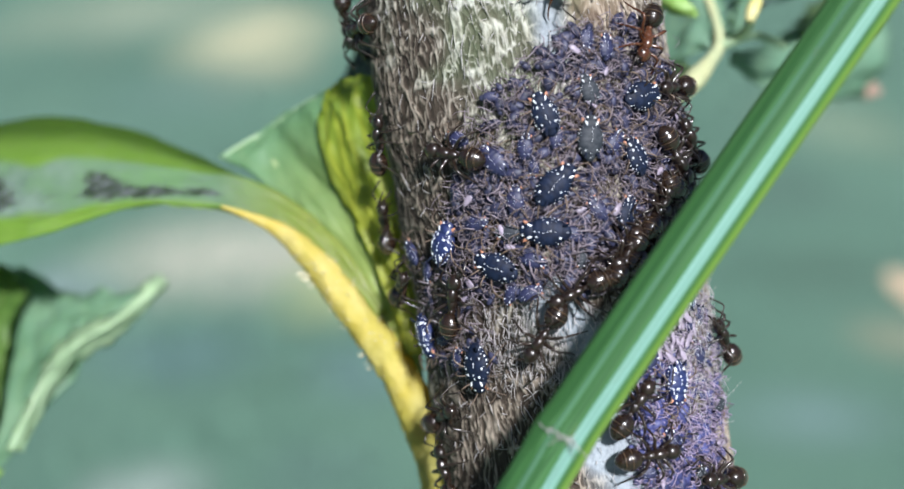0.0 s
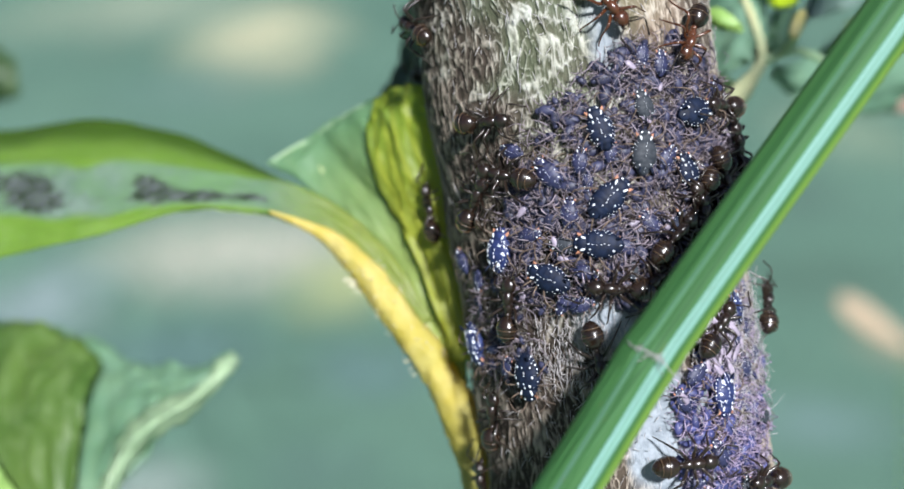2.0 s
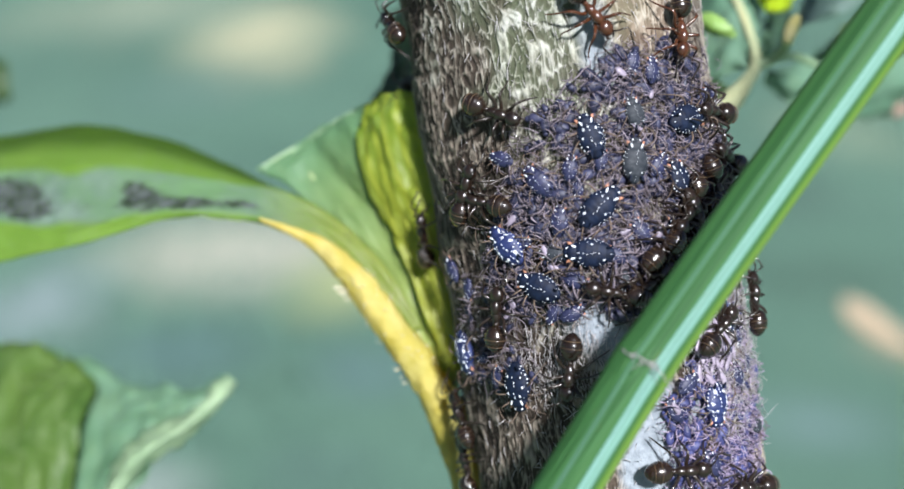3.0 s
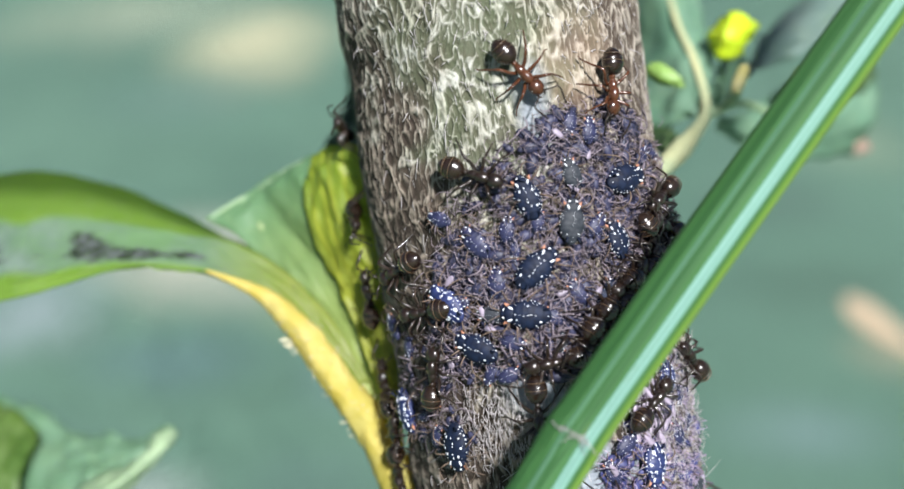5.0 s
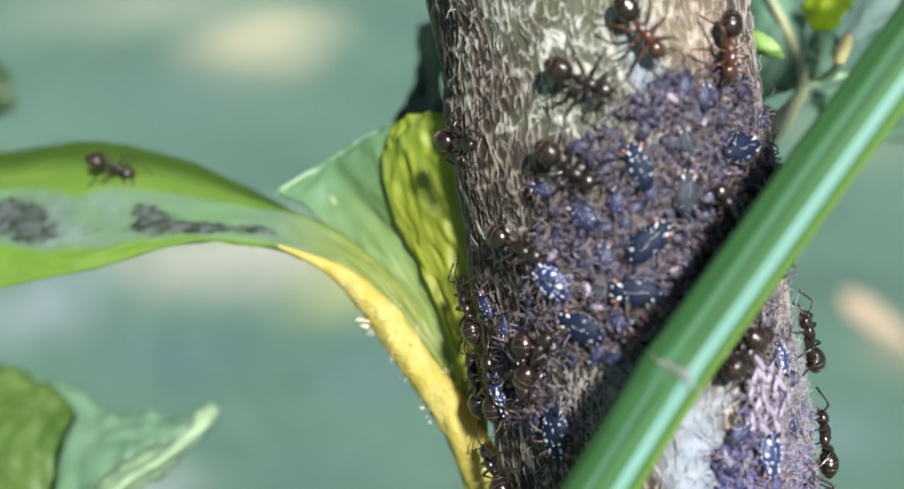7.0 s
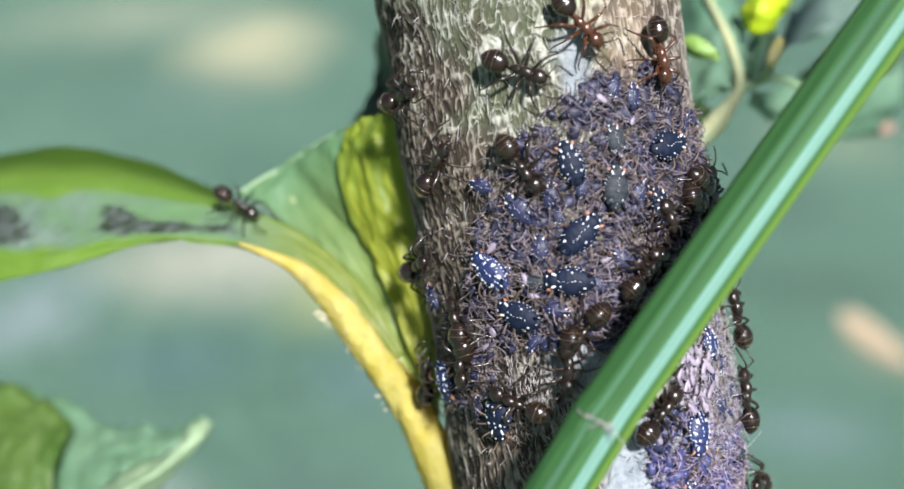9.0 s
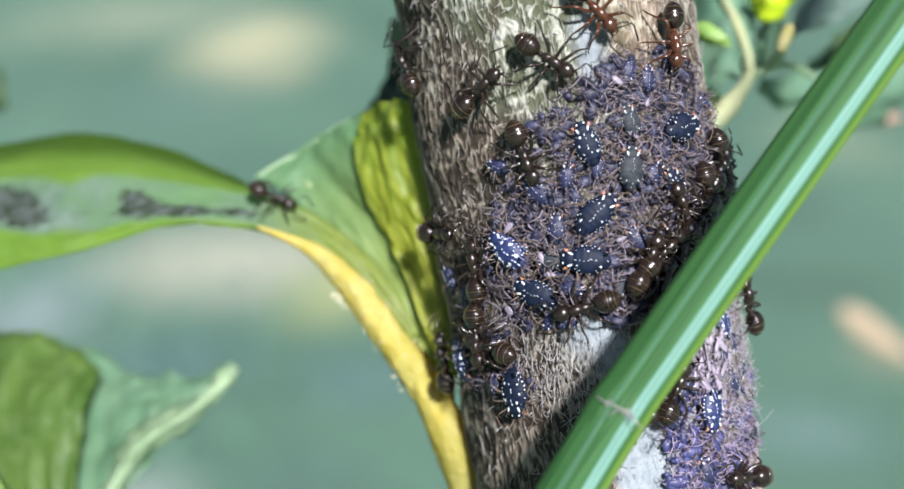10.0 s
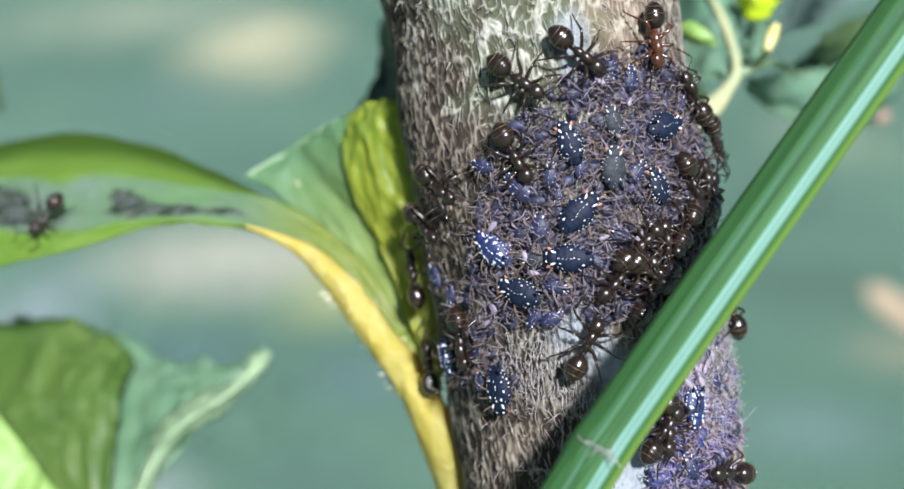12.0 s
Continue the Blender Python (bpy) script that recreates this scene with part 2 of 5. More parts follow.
# ---- mesh building ----
class Build:
    """Gathers vertices and faces, in millimetres, and links them as one mesh object."""

    def __init__(self):
        self.v, self.f, self.n = [], [], 0

    def add(self, verts, faces):
        self.v.append(np.asarray(verts, float).reshape(-1, 3))
        self.f += [tuple(i + self.n for i in face) for face in faces]
        self.n += len(self.v[-1])

    def ball(self, centre, radii, turn=None, nu=16, nv=10, shape=None):
        """An ellipsoid along x; shape(s) scales its girth along its length, s from -1 to 1."""
        u = np.linspace(0, 2 * math.pi, nu, endpoint=False)
        a = np.linspace(0, math.pi, nv + 1)[1:-1]
        x = -np.cos(a)
        g = np.sin(a) * (np.array([shape(s) for s in x]) if shape else 1)
        ring = np.stack([np.repeat(x, nu), np.outer(g, np.cos(u)).ravel(), np.outer(g, np.sin(u)).ravel()], 1)
        p = np.vstack([[-1, 0, 0], ring, [1, 0, 0]]) * radii
        if turn is not None:
            p = p @ np.array(turn.to_3x3()).T
        m = nv - 1
        faces = [(0, 1 + (i + 1) % nu, 1 + i) for i in range(nu)]
        faces += [(1 + j * nu + i, 1 + j * nu + (i + 1) % nu, 1 + (j + 1) * nu + (i + 1) % nu, 1 + (j + 1) * nu + i)
                  for j in range(m - 1) for i in range(nu)]
        faces += [(1 + (m - 1) * nu + i, 1 + (m - 1) * nu + (i + 1) % nu, 1 + m * nu) for i in range(nu)]
        self.add(p + np.asarray(centre, float), faces)

    def tube(self, points, radii, n=6):
        """A tube through the points, closed at both ends."""
        p = np.asarray(points, float)
        r = np.broadcast_to(np.asarray(radii, float), (len(p),))
        d = np.gradient(p, axis=0)
        d /= np.linalg.norm(d, axis=1)[:, None] + 1e-12
        ref = np.array([0.31, 0.22, 0.92]) if abs(d[0, 2]) < 0.9 else np.array([0.92, 0.31, 0.22])
        a = np.cross(d, ref)
        a /= np.linalg.norm(a, axis=1)[:, None]
        b = np.cross(d, a)
        u = np.linspace(0, 2 * math.pi, n, endpoint=False)
        rings = p[:, None] + r[:, None, None] * (np.cos(u)[None, :, None] * a[:, None] + np.sin(u)[None, :, None] * b[:, None])
        k = len(p)
        faces = [(j * n + i, j * n + (i + 1) % n, (j + 1) * n + (i + 1) % n, (j + 1) * n + i) for j in range(k - 1) for i in range(n)]
        faces += [tuple(range(n))[::-1], tuple((k - 1) * n + i for i in range(n))]
        self.add(rings.reshape(-1, 3), faces)

    def grid(self, p):
        """A sheet through an array of points, rows by columns."""
        r, c = p.shape[:2]
        self.add(p.reshape(-1, 3), [(j * c + i, j * c + i + 1, (j + 1) * c + i + 1, (j + 1) * c + i) for j in range(r - 1) for i in range(c - 1)])

    def mesh(self, name, material, smooth=True):
        me = bpy.data.meshes.new(name)
        me.from_pydata((np.vstack(self.v) * MM).tolist(), [], self.f)
        me.materials.append(material)
        if smooth:
            me.polygons.foreach_set("use_smooth", [True] * len(me.polygons))
        me.update()
        return me


def part(name, built, material, parent=None, label="", place=None):
    """Links what was built as one mesh object, under a thing or a part."""
    ob = new(name, built if isinstance(built, bpy.types.Mesh) else built.mesh(name, material))
    ob.parent = parent
    if place is not None:
        ob.matrix_basis = place
    if label:
        ob["label"] = label
    return ob


def thing(name, label, category, group="", kind="", place=None):
    ob = new(name)
    ob.empty_display_size = 0.002
    if place is not None:
        ob.matrix_basis = place
    return tagged(ob, label, category, group, kind)


def smooth_line(points, count):
    """Points along a Catmull-Rom curve."""
    p = np.asarray(points, float)
    q = np.concatenate([[2 * p[0] - p[1]], p, [2 * p[-1] - p[-2]]])
    s = np.linspace(0, len(p) - 1 - 1e-9, count)
    i = s.astype(int)
    t = (s - i).reshape((-1,) + (1,) * (p.ndim - 1))
    a, b, c, d = q[i], q[i + 1], q[i + 2], q[i + 3]
    return 0.5 * (2 * b + (c - a) * t + (2 * a - 5 * b + 4 * c - d) * t ** 2 + (3 * b - a - 3 * c + d) * t ** 3)


def lattice(shape, seed):
    return np.random.RandomState(seed).rand(*shape)


def value_noise(x, y, seed, wrap=None):
    """Smooth noise from 0 to 1 at the points; wrap: the period in x."""
    g = lattice((wrap or 256, 256), seed)
    xi, yi = np.floor(x).astype(int), np.floor(y).astype(int)
    fx, fy = x - xi, y - yi
    fx, fy = fx * fx * (3 - 2 * fx), fy * fy * (3 - 2 * fy)
    w = g.shape[0]
    at = lambda i, j: g[i % w, j % 256]
    return (at(xi, yi) * (1 - fx) + at(xi + 1, yi) * fx) * (1 - fy) + (at(xi, yi + 1) * (1 - fx) + at(xi + 1, yi + 1) * fx) * fy


def cells(x, y, seed, wrap):
    """The distance to the border of the nearest cell of a jittered grid."""
    gx, gy = lattice((wrap, 256), seed), lattice((wrap, 256), seed + 1)
    xi, yi = np.floor(x).astype(int), np.floor(y).astype(int)
    first, second = np.full(x.shape, 9.0), np.full(x.shape, 9.0)
    for i in (-1, 0, 1):
        for j in (-1, 0, 1):
            u, v = (xi + i) % wrap, (yi + j) % 256
            d = np.hypot(xi + i + gx[u, v] - x, yi + j + gy[u, v] - y)
            second = np.minimum(second, np.maximum(first, d))
            first = np.minimum(first, d)
    return second - first


def inside(x, y, polygon):
    """Whether a point lies in the polygon."""
    hit = False
    for (x0, y0), (x1, y1) in zip(polygon, polygon[1:] + polygon[:1]):
        if (y0 > y) != (y1 > y) and x < (x1 - x0) * (y - y0) / (y1 - y0) + x0:
            hit = not hit
    return hit


# ---- the stem ----
def stem_radius(h):
    return 8.12 + 0.018 * np.clip(h, -60, 60)


def on_stem(theta, h, phi=0.0, lift=0.0):
    """A pose on the bark, in millimetres of height and degrees round it: x ahead, z away from the bark."""
    a, f = radians(theta), radians(phi)
    n = Vector((math.sin(a), -math.cos(a), 0))
    e = Vector((math.cos(a), math.sin(a), 0))
    x = e * math.cos(f) + Vector((0, 0, 1)) * math.sin(f)
    y = n.cross(x)
    p = n * float(stem_radius(h) + lift) + Vector((0, 0, h))
    return STEM @ Matrix(((x.x, y.x, n.x, p.x * MM), (x.y, y.y, n.y, p.y * MM), (x.z, y.z, n.z, p.z * MM), (0, 0, 0, 1)))


def build_stem(parent):
    h = np.concatenate([np.linspace(-480, -40, 24), np.linspace(-36, -21, 20), np.arange(-20, 20, 0.085), np.linspace(20.5, 60, 40)])
    th = np.radians(np.concatenate([np.linspace(-180, -112, 40), np.arange(-111, 111, 0.36), np.linspace(112, 178, 40)]))
    T, H = np.meshgrid(th, h)
    arc = (T + math.pi) / (2 * math.pi)
    warp = 2.2 * (value_noise(arc * 14, H * 0.3 + 80, 3, 14) - 0.5) + 1.0 * (value_noise(arc * 110, H * 0.9 + 80, 4, 110) - 0.5)
    u = arc * 140 + warp
    net = cells(u, H * 0.72 + 120 + 1.2 * (value_noise(arc * 60, H * 1.4 + 100, 5, 60) - 0.5), 11, 140)
    fine = cells(arc * 230 + 1.6 * warp, H * 0.8 + 120, 21, 230)
    broad = value_noise(arc * 8, H * 0.22 + 120, 31, 8)
    grain = value_noise(arc * 260, H * 2.2 + 110, 41, 260)
    ridge = np.clip(1 - net / (0.13 + 0.26 * value_noise(arc * 40, H * 0.8 + 120, 71, 40)), 0, 1) ** 1.1
    small = np.clip(1 - fine / 0.3, 0, 1)
    line = lambda n, w: np.clip((1 - np.abs(2 * n - 1) - w) / (1 - w), 0, 1)
    wiggle = np.maximum(line(value_noise(arc * 78 + 1.4 * warp, H * 0.42 + 120, 81, 78), 0.8), 0.85 * line(value_noise(arc * 120 + 1.2 * warp, H * 0.75 + 120, 91, 120), 0.84))
    wiggle = np.maximum(wiggle, 0.75 * line(value_noise(arc * 200 + 1.5 * warp, H * 1.25 + 120, 101, 200), 0.8))
    ridge = np.maximum(0.6 * ridge, wiggle)
    height = np.clip(0.65 * ridge + 0.35 * small * (0.3 + 0.4 * broad) + 0.4 * (grain - 0.5), 0, 1)
    deg = np.degrees(T)
    soft = value_noise(arc * 30, H * 0.7 + 150, 61, 30) - 0.5
    blob = lambda a, z, wa, wz: np.clip(1.5 - np.hypot((deg - a) / wa, (H - z) / wz) + 1.1 * soft, 0, 1)
    moss = np.clip(blob(-8, 12, 28, 7) + 0.6 * blob(-12, -4, 14, 2.4) + 0.5 * blob(-35, 18, 30, 6), 0, 1)
    wax = np.clip(blob(6, 9.6, 6, 2.0) * 0.9 + 1.8 * blob(9, -10.6, 14, 4.4) + 1.0 * blob(-8, -3.8, 8, 2.0), 0, 1)
    # browner left flank, plus the culm's shade put into the lower-left bark colour
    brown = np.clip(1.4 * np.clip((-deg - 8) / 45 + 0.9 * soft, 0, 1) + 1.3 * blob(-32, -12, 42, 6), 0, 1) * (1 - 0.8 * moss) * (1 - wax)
    bare = 0.38 * np.clip(blob(26, 11.5, 14, 2.2) + blob(-27, 3.8, 4, 0.7) + 0.7 * blob(60, -12, 8, 8), 0, 1) * (0.5 + 0.5 * ridge)
    near = (1 - 0.75 * wax) * np.clip((np.abs(H) < 30) * 1.0, 0.3, 1)
    R = stem_radius(H) + 0.2 * (height - 0.4) * near + 0.35 * (broad - 0.5) + 0.25 * (value_noise(arc * 16, H * 0.5 + 140, 51, 16) - 0.5)
    p = np.stack([R * np.sin(T), -R * np.cos(T), H], -1)
    rows, cols = T.shape
    b = Build()
    b.v.append(p.reshape(-1, 3))
    b.n = rows * cols
    b.f = [(j * cols + i, j * cols + (i + 1) % cols, (j + 1) * cols + (i + 1) % cols, (j + 1) * cols + i) for j in range(rows - 1) for i in range(cols)]
    b.f += [tuple(range(cols))[::-1], tuple((rows - 1) * cols + i for i in range(cols))]
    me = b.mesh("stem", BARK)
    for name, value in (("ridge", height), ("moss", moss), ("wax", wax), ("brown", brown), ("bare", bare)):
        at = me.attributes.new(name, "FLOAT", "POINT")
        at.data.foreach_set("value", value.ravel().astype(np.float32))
    return part("stem", me, BARK, parent)


def sheet(rows, across, along, thick=0.18, ruffle=0.0, seed=1, creased=False):
    """A leaf blade through cross-sections (rows of points), with thickness. Returns the builder and how far across each vertex lies."""
    p = smooth_line(np.asarray(rows, float), along)
    if creased:
        k = np.linspace(0, p.shape[1] - 1, across)
        i = np.minimum(k.astype(int), p.shape[1] - 2)
        p = p[:, i] + (p[:, i + 1] - p[:, i]) * (k - i)[None, :, None]
    else:
        p = np.swapaxes(smooth_line(np.swapaxes(p, 0, 1), across), 0, 1)
    du, dv = np.gradient(p, axis=0), np.gradient(p, axis=1)
    n = np.cross(du, dv)
    n /= np.linalg.norm(n, axis=2)[..., None] + 1e-9
    s, t = np.meshgrid(np.linspace(0, 12, along), np.linspace(0, 8, across), indexing="ij")
    p = p + n * (ruffle * (value_noise(s, t, seed) - 0.5) + 0.5 * ruffle * (value_noise(s * 3, t * 3, seed + 1) - 0.5))[..., None]
    b = Build()
    b.grid(p)
    b.grid((p - n * thick)[:, ::-1])
    r, c = p.shape[:2]
    k = r * c
    back = lambda j, i: k + j * c + (c - 1 - i)
    for j in range(r - 1):
        b.f += [(j * c, (j + 1) * c, back(j + 1, 0), back(j, 0)), ((j + 1) * c + c - 1, j * c + c - 1, back(j, c - 1), back(j + 1, c - 1))]
    for i in range(c - 1):
        b.f += [(i + 1, i, back(0, i), back(0, i + 1)), ((r - 1) * c + i, (r - 1) * c + i + 1, back(r - 1, i + 1), back(r - 1, i))]
    f = np.tile(np.linspace(0, 1, c), (r, 1))
    return b, np.concatenate([f.ravel(), f[:, ::-1].ravel()])


def leaf(name, rows, material, parent, place, label="", across=26, along=60, ruffle=0.0, seed=1, creased=False):
    b, across_at = sheet(rows, across, along, ruffle=ruffle, seed=seed, creased=creased)
    me = b.mesh(name, material)
    at = me.attributes.new("fold", "FLOAT", "POINT")
    at.data.foreach_set("value", np.clip(4.4 - np.abs(across_at - 0.5) * 24 - 1.1 * np.exp(-((np.tile(np.repeat(np.linspace(0, 1, along), across), 2) - 0.305) / 0.035) ** 2), 0, 1).astype(np.float32))
    v = across_at
    u = np.tile(np.repeat(np.linspace(0, 1, along), across), 2)
    mark = lambda u0, v0, wu, wv: np.exp(-((u - u0) / wu) ** 2 - ((v - v0) / wv) ** 2)
    soot = 1.4 * mark(0.22, 0.52, 0.045, 0.12) + 0.9 * mark(0.1, 0.5, 0.06, 0.16) + 1.2 * mark(0.42, 0.52, 0.035, 0.09) + 1.0 * mark(0.5, 0.58, 0.05, 0.06) + 0.8 * mark(0.6, 0.56, 0.05, 0.05)
    for key, value in (("across", v), ("along", u), ("soot", np.clip(soot, 0, 1))):
        at = me.attributes.new(key, "FLOAT", "POINT")
        at.data.foreach_set("value", value.astype(np.float32))
    return part(name, me, material, parent, label, place)


def stalk_of(name, points, material, parent, label="", bumps=0.0, place=None):
    """A stalk through points that carry half its thickness, knobbly by bumps; it stores how far along each vertex lies."""
    p = smooth_line(points, 90)
    n = 36 if bumps else 16
    b = Build()
    b.tube(p[:, :3], np.maximum(p[:, 3], 0.01), n)
    a, c = np.meshgrid(np.linspace(0, 34, 90), np.linspace(0, 12, n), indexing="ij")
    rough = 0.5 * (value_noise(a, c, 3) - 0.5) + 0.35 * (value_noise(a * 2.4, c * 2.4, 5) - 0.5)
    v = b.v[0].reshape(90, n, 3)
    b.v[0] = (p[:, None, :3] + (v - p[:, None, :3]) * (1 + bumps * rough)[..., None]).reshape(-1, 3)
    me = b.mesh(name, material)
    at = me.attributes.new("along", "FLOAT", "POINT")
    at.data.foreach_set("value", np.repeat(np.linspace(0, 1, 90), n).astype(np.float32))
    return part(name, me, material, parent, label, place)


def hairs(name, points, r, count, length, parent, place, seed):
    rng = np.random.RandomState(seed)
    p = smooth_line(points, 200)
    b = Build()
    for _ in range(count):
        k = rng.randint(0, 199)
        d = rng.normal(size=3)
        d /= np.linalg.norm(d)
        q = p[k] + d * r
        e = q + d * length * (0.4 + rng.rand()) + rng.normal(size=3) * length * 0.3
        b.tube([q - d * 0.2, (q + e) / 2 + rng.normal(size=3) * 0.08, e], [0.035, 0.028, 0.01], 4)
    return part(name, b, HAIR, parent, "", place)


plant = thing("plant", "upright weed stem with fissured grey-green bark and curled leaves", "plant", place=STEM)
stem = build_stem(plant)
HOME = STEM.inverted() @ ROOT

# the curled leaf on its yellow petiole
CURL = [[(-49.5, 21.0, 6.0), (-46.0, 15.0, 4.1), (-44.5, 12.5, 1.4), (-43.6, 11.0, -3.2)],
        [(-37.8, 16.0, 7.3), (-35.2, 10.5, 4.6), (-34.0, 8.0, 1.4), (-33.4, 7.2, -1.9)],
        [(-31.9, 14.0, 7.5), (-29.9, 9.0, 4.8), (-28.8, 6.5, 1.3), (-28.3, 5.8, -0.9)],
        [(-27.3, 12.5, 7.9), (-25.5, 7.5, 4.9), (-24.9, 5.0, 0.8), (-24.4, 4.4, -0.1)],
        [(-22.9, 11.0, 7.6), (-21.5, 6.5, 4.7), (-20.9, 4.5, 1.6), (-20.6, 4.0, 0.9)],
        [(-18.6, 9.5, 6.4), (-17.5, 5.5, 4.2), (-17.2, 4.0, 1.9), (-17.1, 3.8, 1.7)],
        [(-14.4, 8.0, 4.5), (-13.8, 5.0, 3.6), (-13.5, 3.5, 1.8), (-13.6, 4.0, 1.7)],
        [(-11.1, 6.0, 3.1), (-10.9, 4.0, 3.0), (-11.1, 3.0, 1.1), (-11.2, 3.5, 1.0)],
        [(-7.9, 4.0, 1.2), (-8.1, 3.2, 1.5), (-8.6, 2.6, 0.3), (-8.7, 3.0, 0.1)],
        [(-5.0, 2.5, -1.4), (-5.4, 2.2, -1.1), (-6.0, 2.0, -1.7), (-6.0, 2.2, -1.7)],
        [(-2.7, 1.6, -4.9), (-2.9, 1.5, -4.9), (-3.2, 1.4, -5.2), (-3.2, 1.5, -5.3)]]
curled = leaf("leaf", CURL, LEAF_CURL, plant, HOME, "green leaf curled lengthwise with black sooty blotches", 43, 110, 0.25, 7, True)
# across, along, up and half the thickness
PETIOLE = [(-12.5, 3.0, 1.6, 0.1), (-10.6, 2.7, 0.9, 0.26), (-8.8, 2.5, 0.0, 0.52), (-7.2, 2.3, -1.4, 0.8), (-5.8, 2.1, -3.0, 0.93), (-4.4, 1.7, -4.9, 0.98), (-2.9, 1.3, -6.8, 1.05), (-1.7, 1.0, -8.8, 1.08), (-0.7, 0.9, -11.1, 1.1), (0.2, 1.2, -13.9, 1.1), (0.7, 1.6, -16.5, 1.15)]
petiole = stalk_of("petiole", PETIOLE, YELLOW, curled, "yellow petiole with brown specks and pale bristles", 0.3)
hairs("bristle_fringe", [p[:3] for p in PETIOLE[3:8]], 0.95, 150, 0.3, curled, None, 5)
tuft = Build()
rng = np.random.RandomState(6)
for x, y, z in ((-3.8, 1.8, -7.6), (-7.6, 2.2, -2.6)):
    for _ in range(18):
        q = np.array([x + 0.55 + rng.normal() * 0.35, y + rng.normal() * 0.3, z - rng.normal() * 0.45 + 0.2])
        e = np.array([-0.6, -0.1, -0.12]) * rng.uniform(0.4, 1.1) + rng.normal(size=3) * 0.2
        tuft.tube([q, q + e * 0.5 + rng.normal(size=3) * 0.06, q + e], [0.11, 0.07, 0.012], 5)
part("hair_tuft", tuft, HAIR, curled, "pale tuft of matted plant hairs")

# the leaf lobes that stand behind the petiole, beside the stem
LOBE = [[(-1.6, 1.6, -8.6), (-1.3, 1.4, -8.6), (-1.0, 1.2, -8.6), (-0.6, 1.0, -8.6)],
        [(-3.2, 2.0, -5.2), (-2.4, 1.7, -5.1), (-1.5, 1.4, -4.9), (-0.6, 1.2, -4.8)],
        [(-5.4, 2.8, -1.3), (-4.1, 2.3, -1.1), (-2.7, 1.9, -0.8), (-1.3, 1.6, -0.8)],
        [(-7.4, 3.6, 1.0), (-6.1, 3.4, 1.8), (-4.5, 2.7, 2.3), (-2.9, 2.2, 2.3)],
        [(-9.3, 4.6, 2.2), (-8.0, 4.9, 4.0), (-6.3, 3.6, 4.8), (-4.3, 2.8, 4.8)],
        [(-11.4, 5.4, 3.9), (-9.9, 6.2, 5.9), (-7.7, 4.9, 7.1), (-5.1, 3.6, 7.0)],
        [(-13.1, 5.8, 4.7), (-10.5, 6.8, 6.5), (-8.2, 6.0, 7.9), (-5.1, 4.4, 9.0)]]
lobe = leaf("leaf", LOBE, LEAF_TEAL, plant, HOME, "broad translucent green leaf standing beside the stem", 36, 60, 0.3, 12)
stalk_of("margin", [(*p, 0.12) for p in [(-13.1, 5.7, 4.7), (-11.5, 6.3, 5.8), (-10.3, 6.7, 6.5), (-8.2, 5.9, 7.8), (-6.6, 5.2, 8.5), (-5.1, 4.3, 9.0)]], LEAF_PALE, lobe, "pale leaf margin", 0.2)
stalk_of("midrib", [(-6.6, 3.6, 0.4, 0.2), (-7.9, 4.3, 1.8, 0.32), (-9.1, 5.2, 3.3, 0.34), (-9.8, 5.85, 4.6, 0.3), (-10.2, 6.45, 5.7, 0.2), (-10.3, 6.9, 6.3, 0.1)], LEAF_RIB, lobe, "pale yellow midrib", 0.1)
SHADED = [[(-5.5, 9.0, 8.1), (-4.3, 8.0, 8.5), (-2.9, 6.0, 8.7)],
        [(-6.5, 11.0, 9.1), (-4.8, 10.0, 9.9), (-3.2, 8.0, 10.0)],
        [(-5.2, 13.0, 12.3), (-4.3, 12.0, 12.6), (-3.4, 9.0, 12.5)],
        [(-5.0, 16.0, 16.6), (-4.4, 13.0, 16.4), (-3.8, 9.0, 15.5)]]
leaf("leaf", SHADED, LEAF_DARK, plant, HOME, "small dark leaf pressed behind the stem", 16, 20, 0.6, 3)
YOUNG = [[(-1.4, 0.9, -7.2), (-0.6, 0.5, -7.1), (0.4, 0.3, -7.1)],
        [(-2.3, 1.1, -4.2), (-1.1, 0.6, -4.0), (0.2, 0.3, -3.8)],
        [(-3.8, 1.6, -0.4), (-2.3, 0.8, -0.2), (-0.6, 0.4, -0.1)],
        [(-5.4, 2.3, 2.2), (-3.5, 1.0, 2.5), (-1.1, 0.4, 2.6)],
        [(-6.3, 2.9, 4.8), (-4.4, 1.5, 5.0), (-1.6, 0.5, 5.0)],
        [(-6.5, 3.4, 6.8), (-5.0, 2.0, 7.5), (-2.2, 0.6, 7.3)],
        [(-6.1, 3.8, 8.2), (-4.7, 2.6, 9.0), (-2.5, 0.8, 8.9)]]
leaf("leaf", YOUNG, LEAF_GLOW, plant, HOME, "bright yellow-green young leaf with light shining through", 30, 60, 0.5, 9)

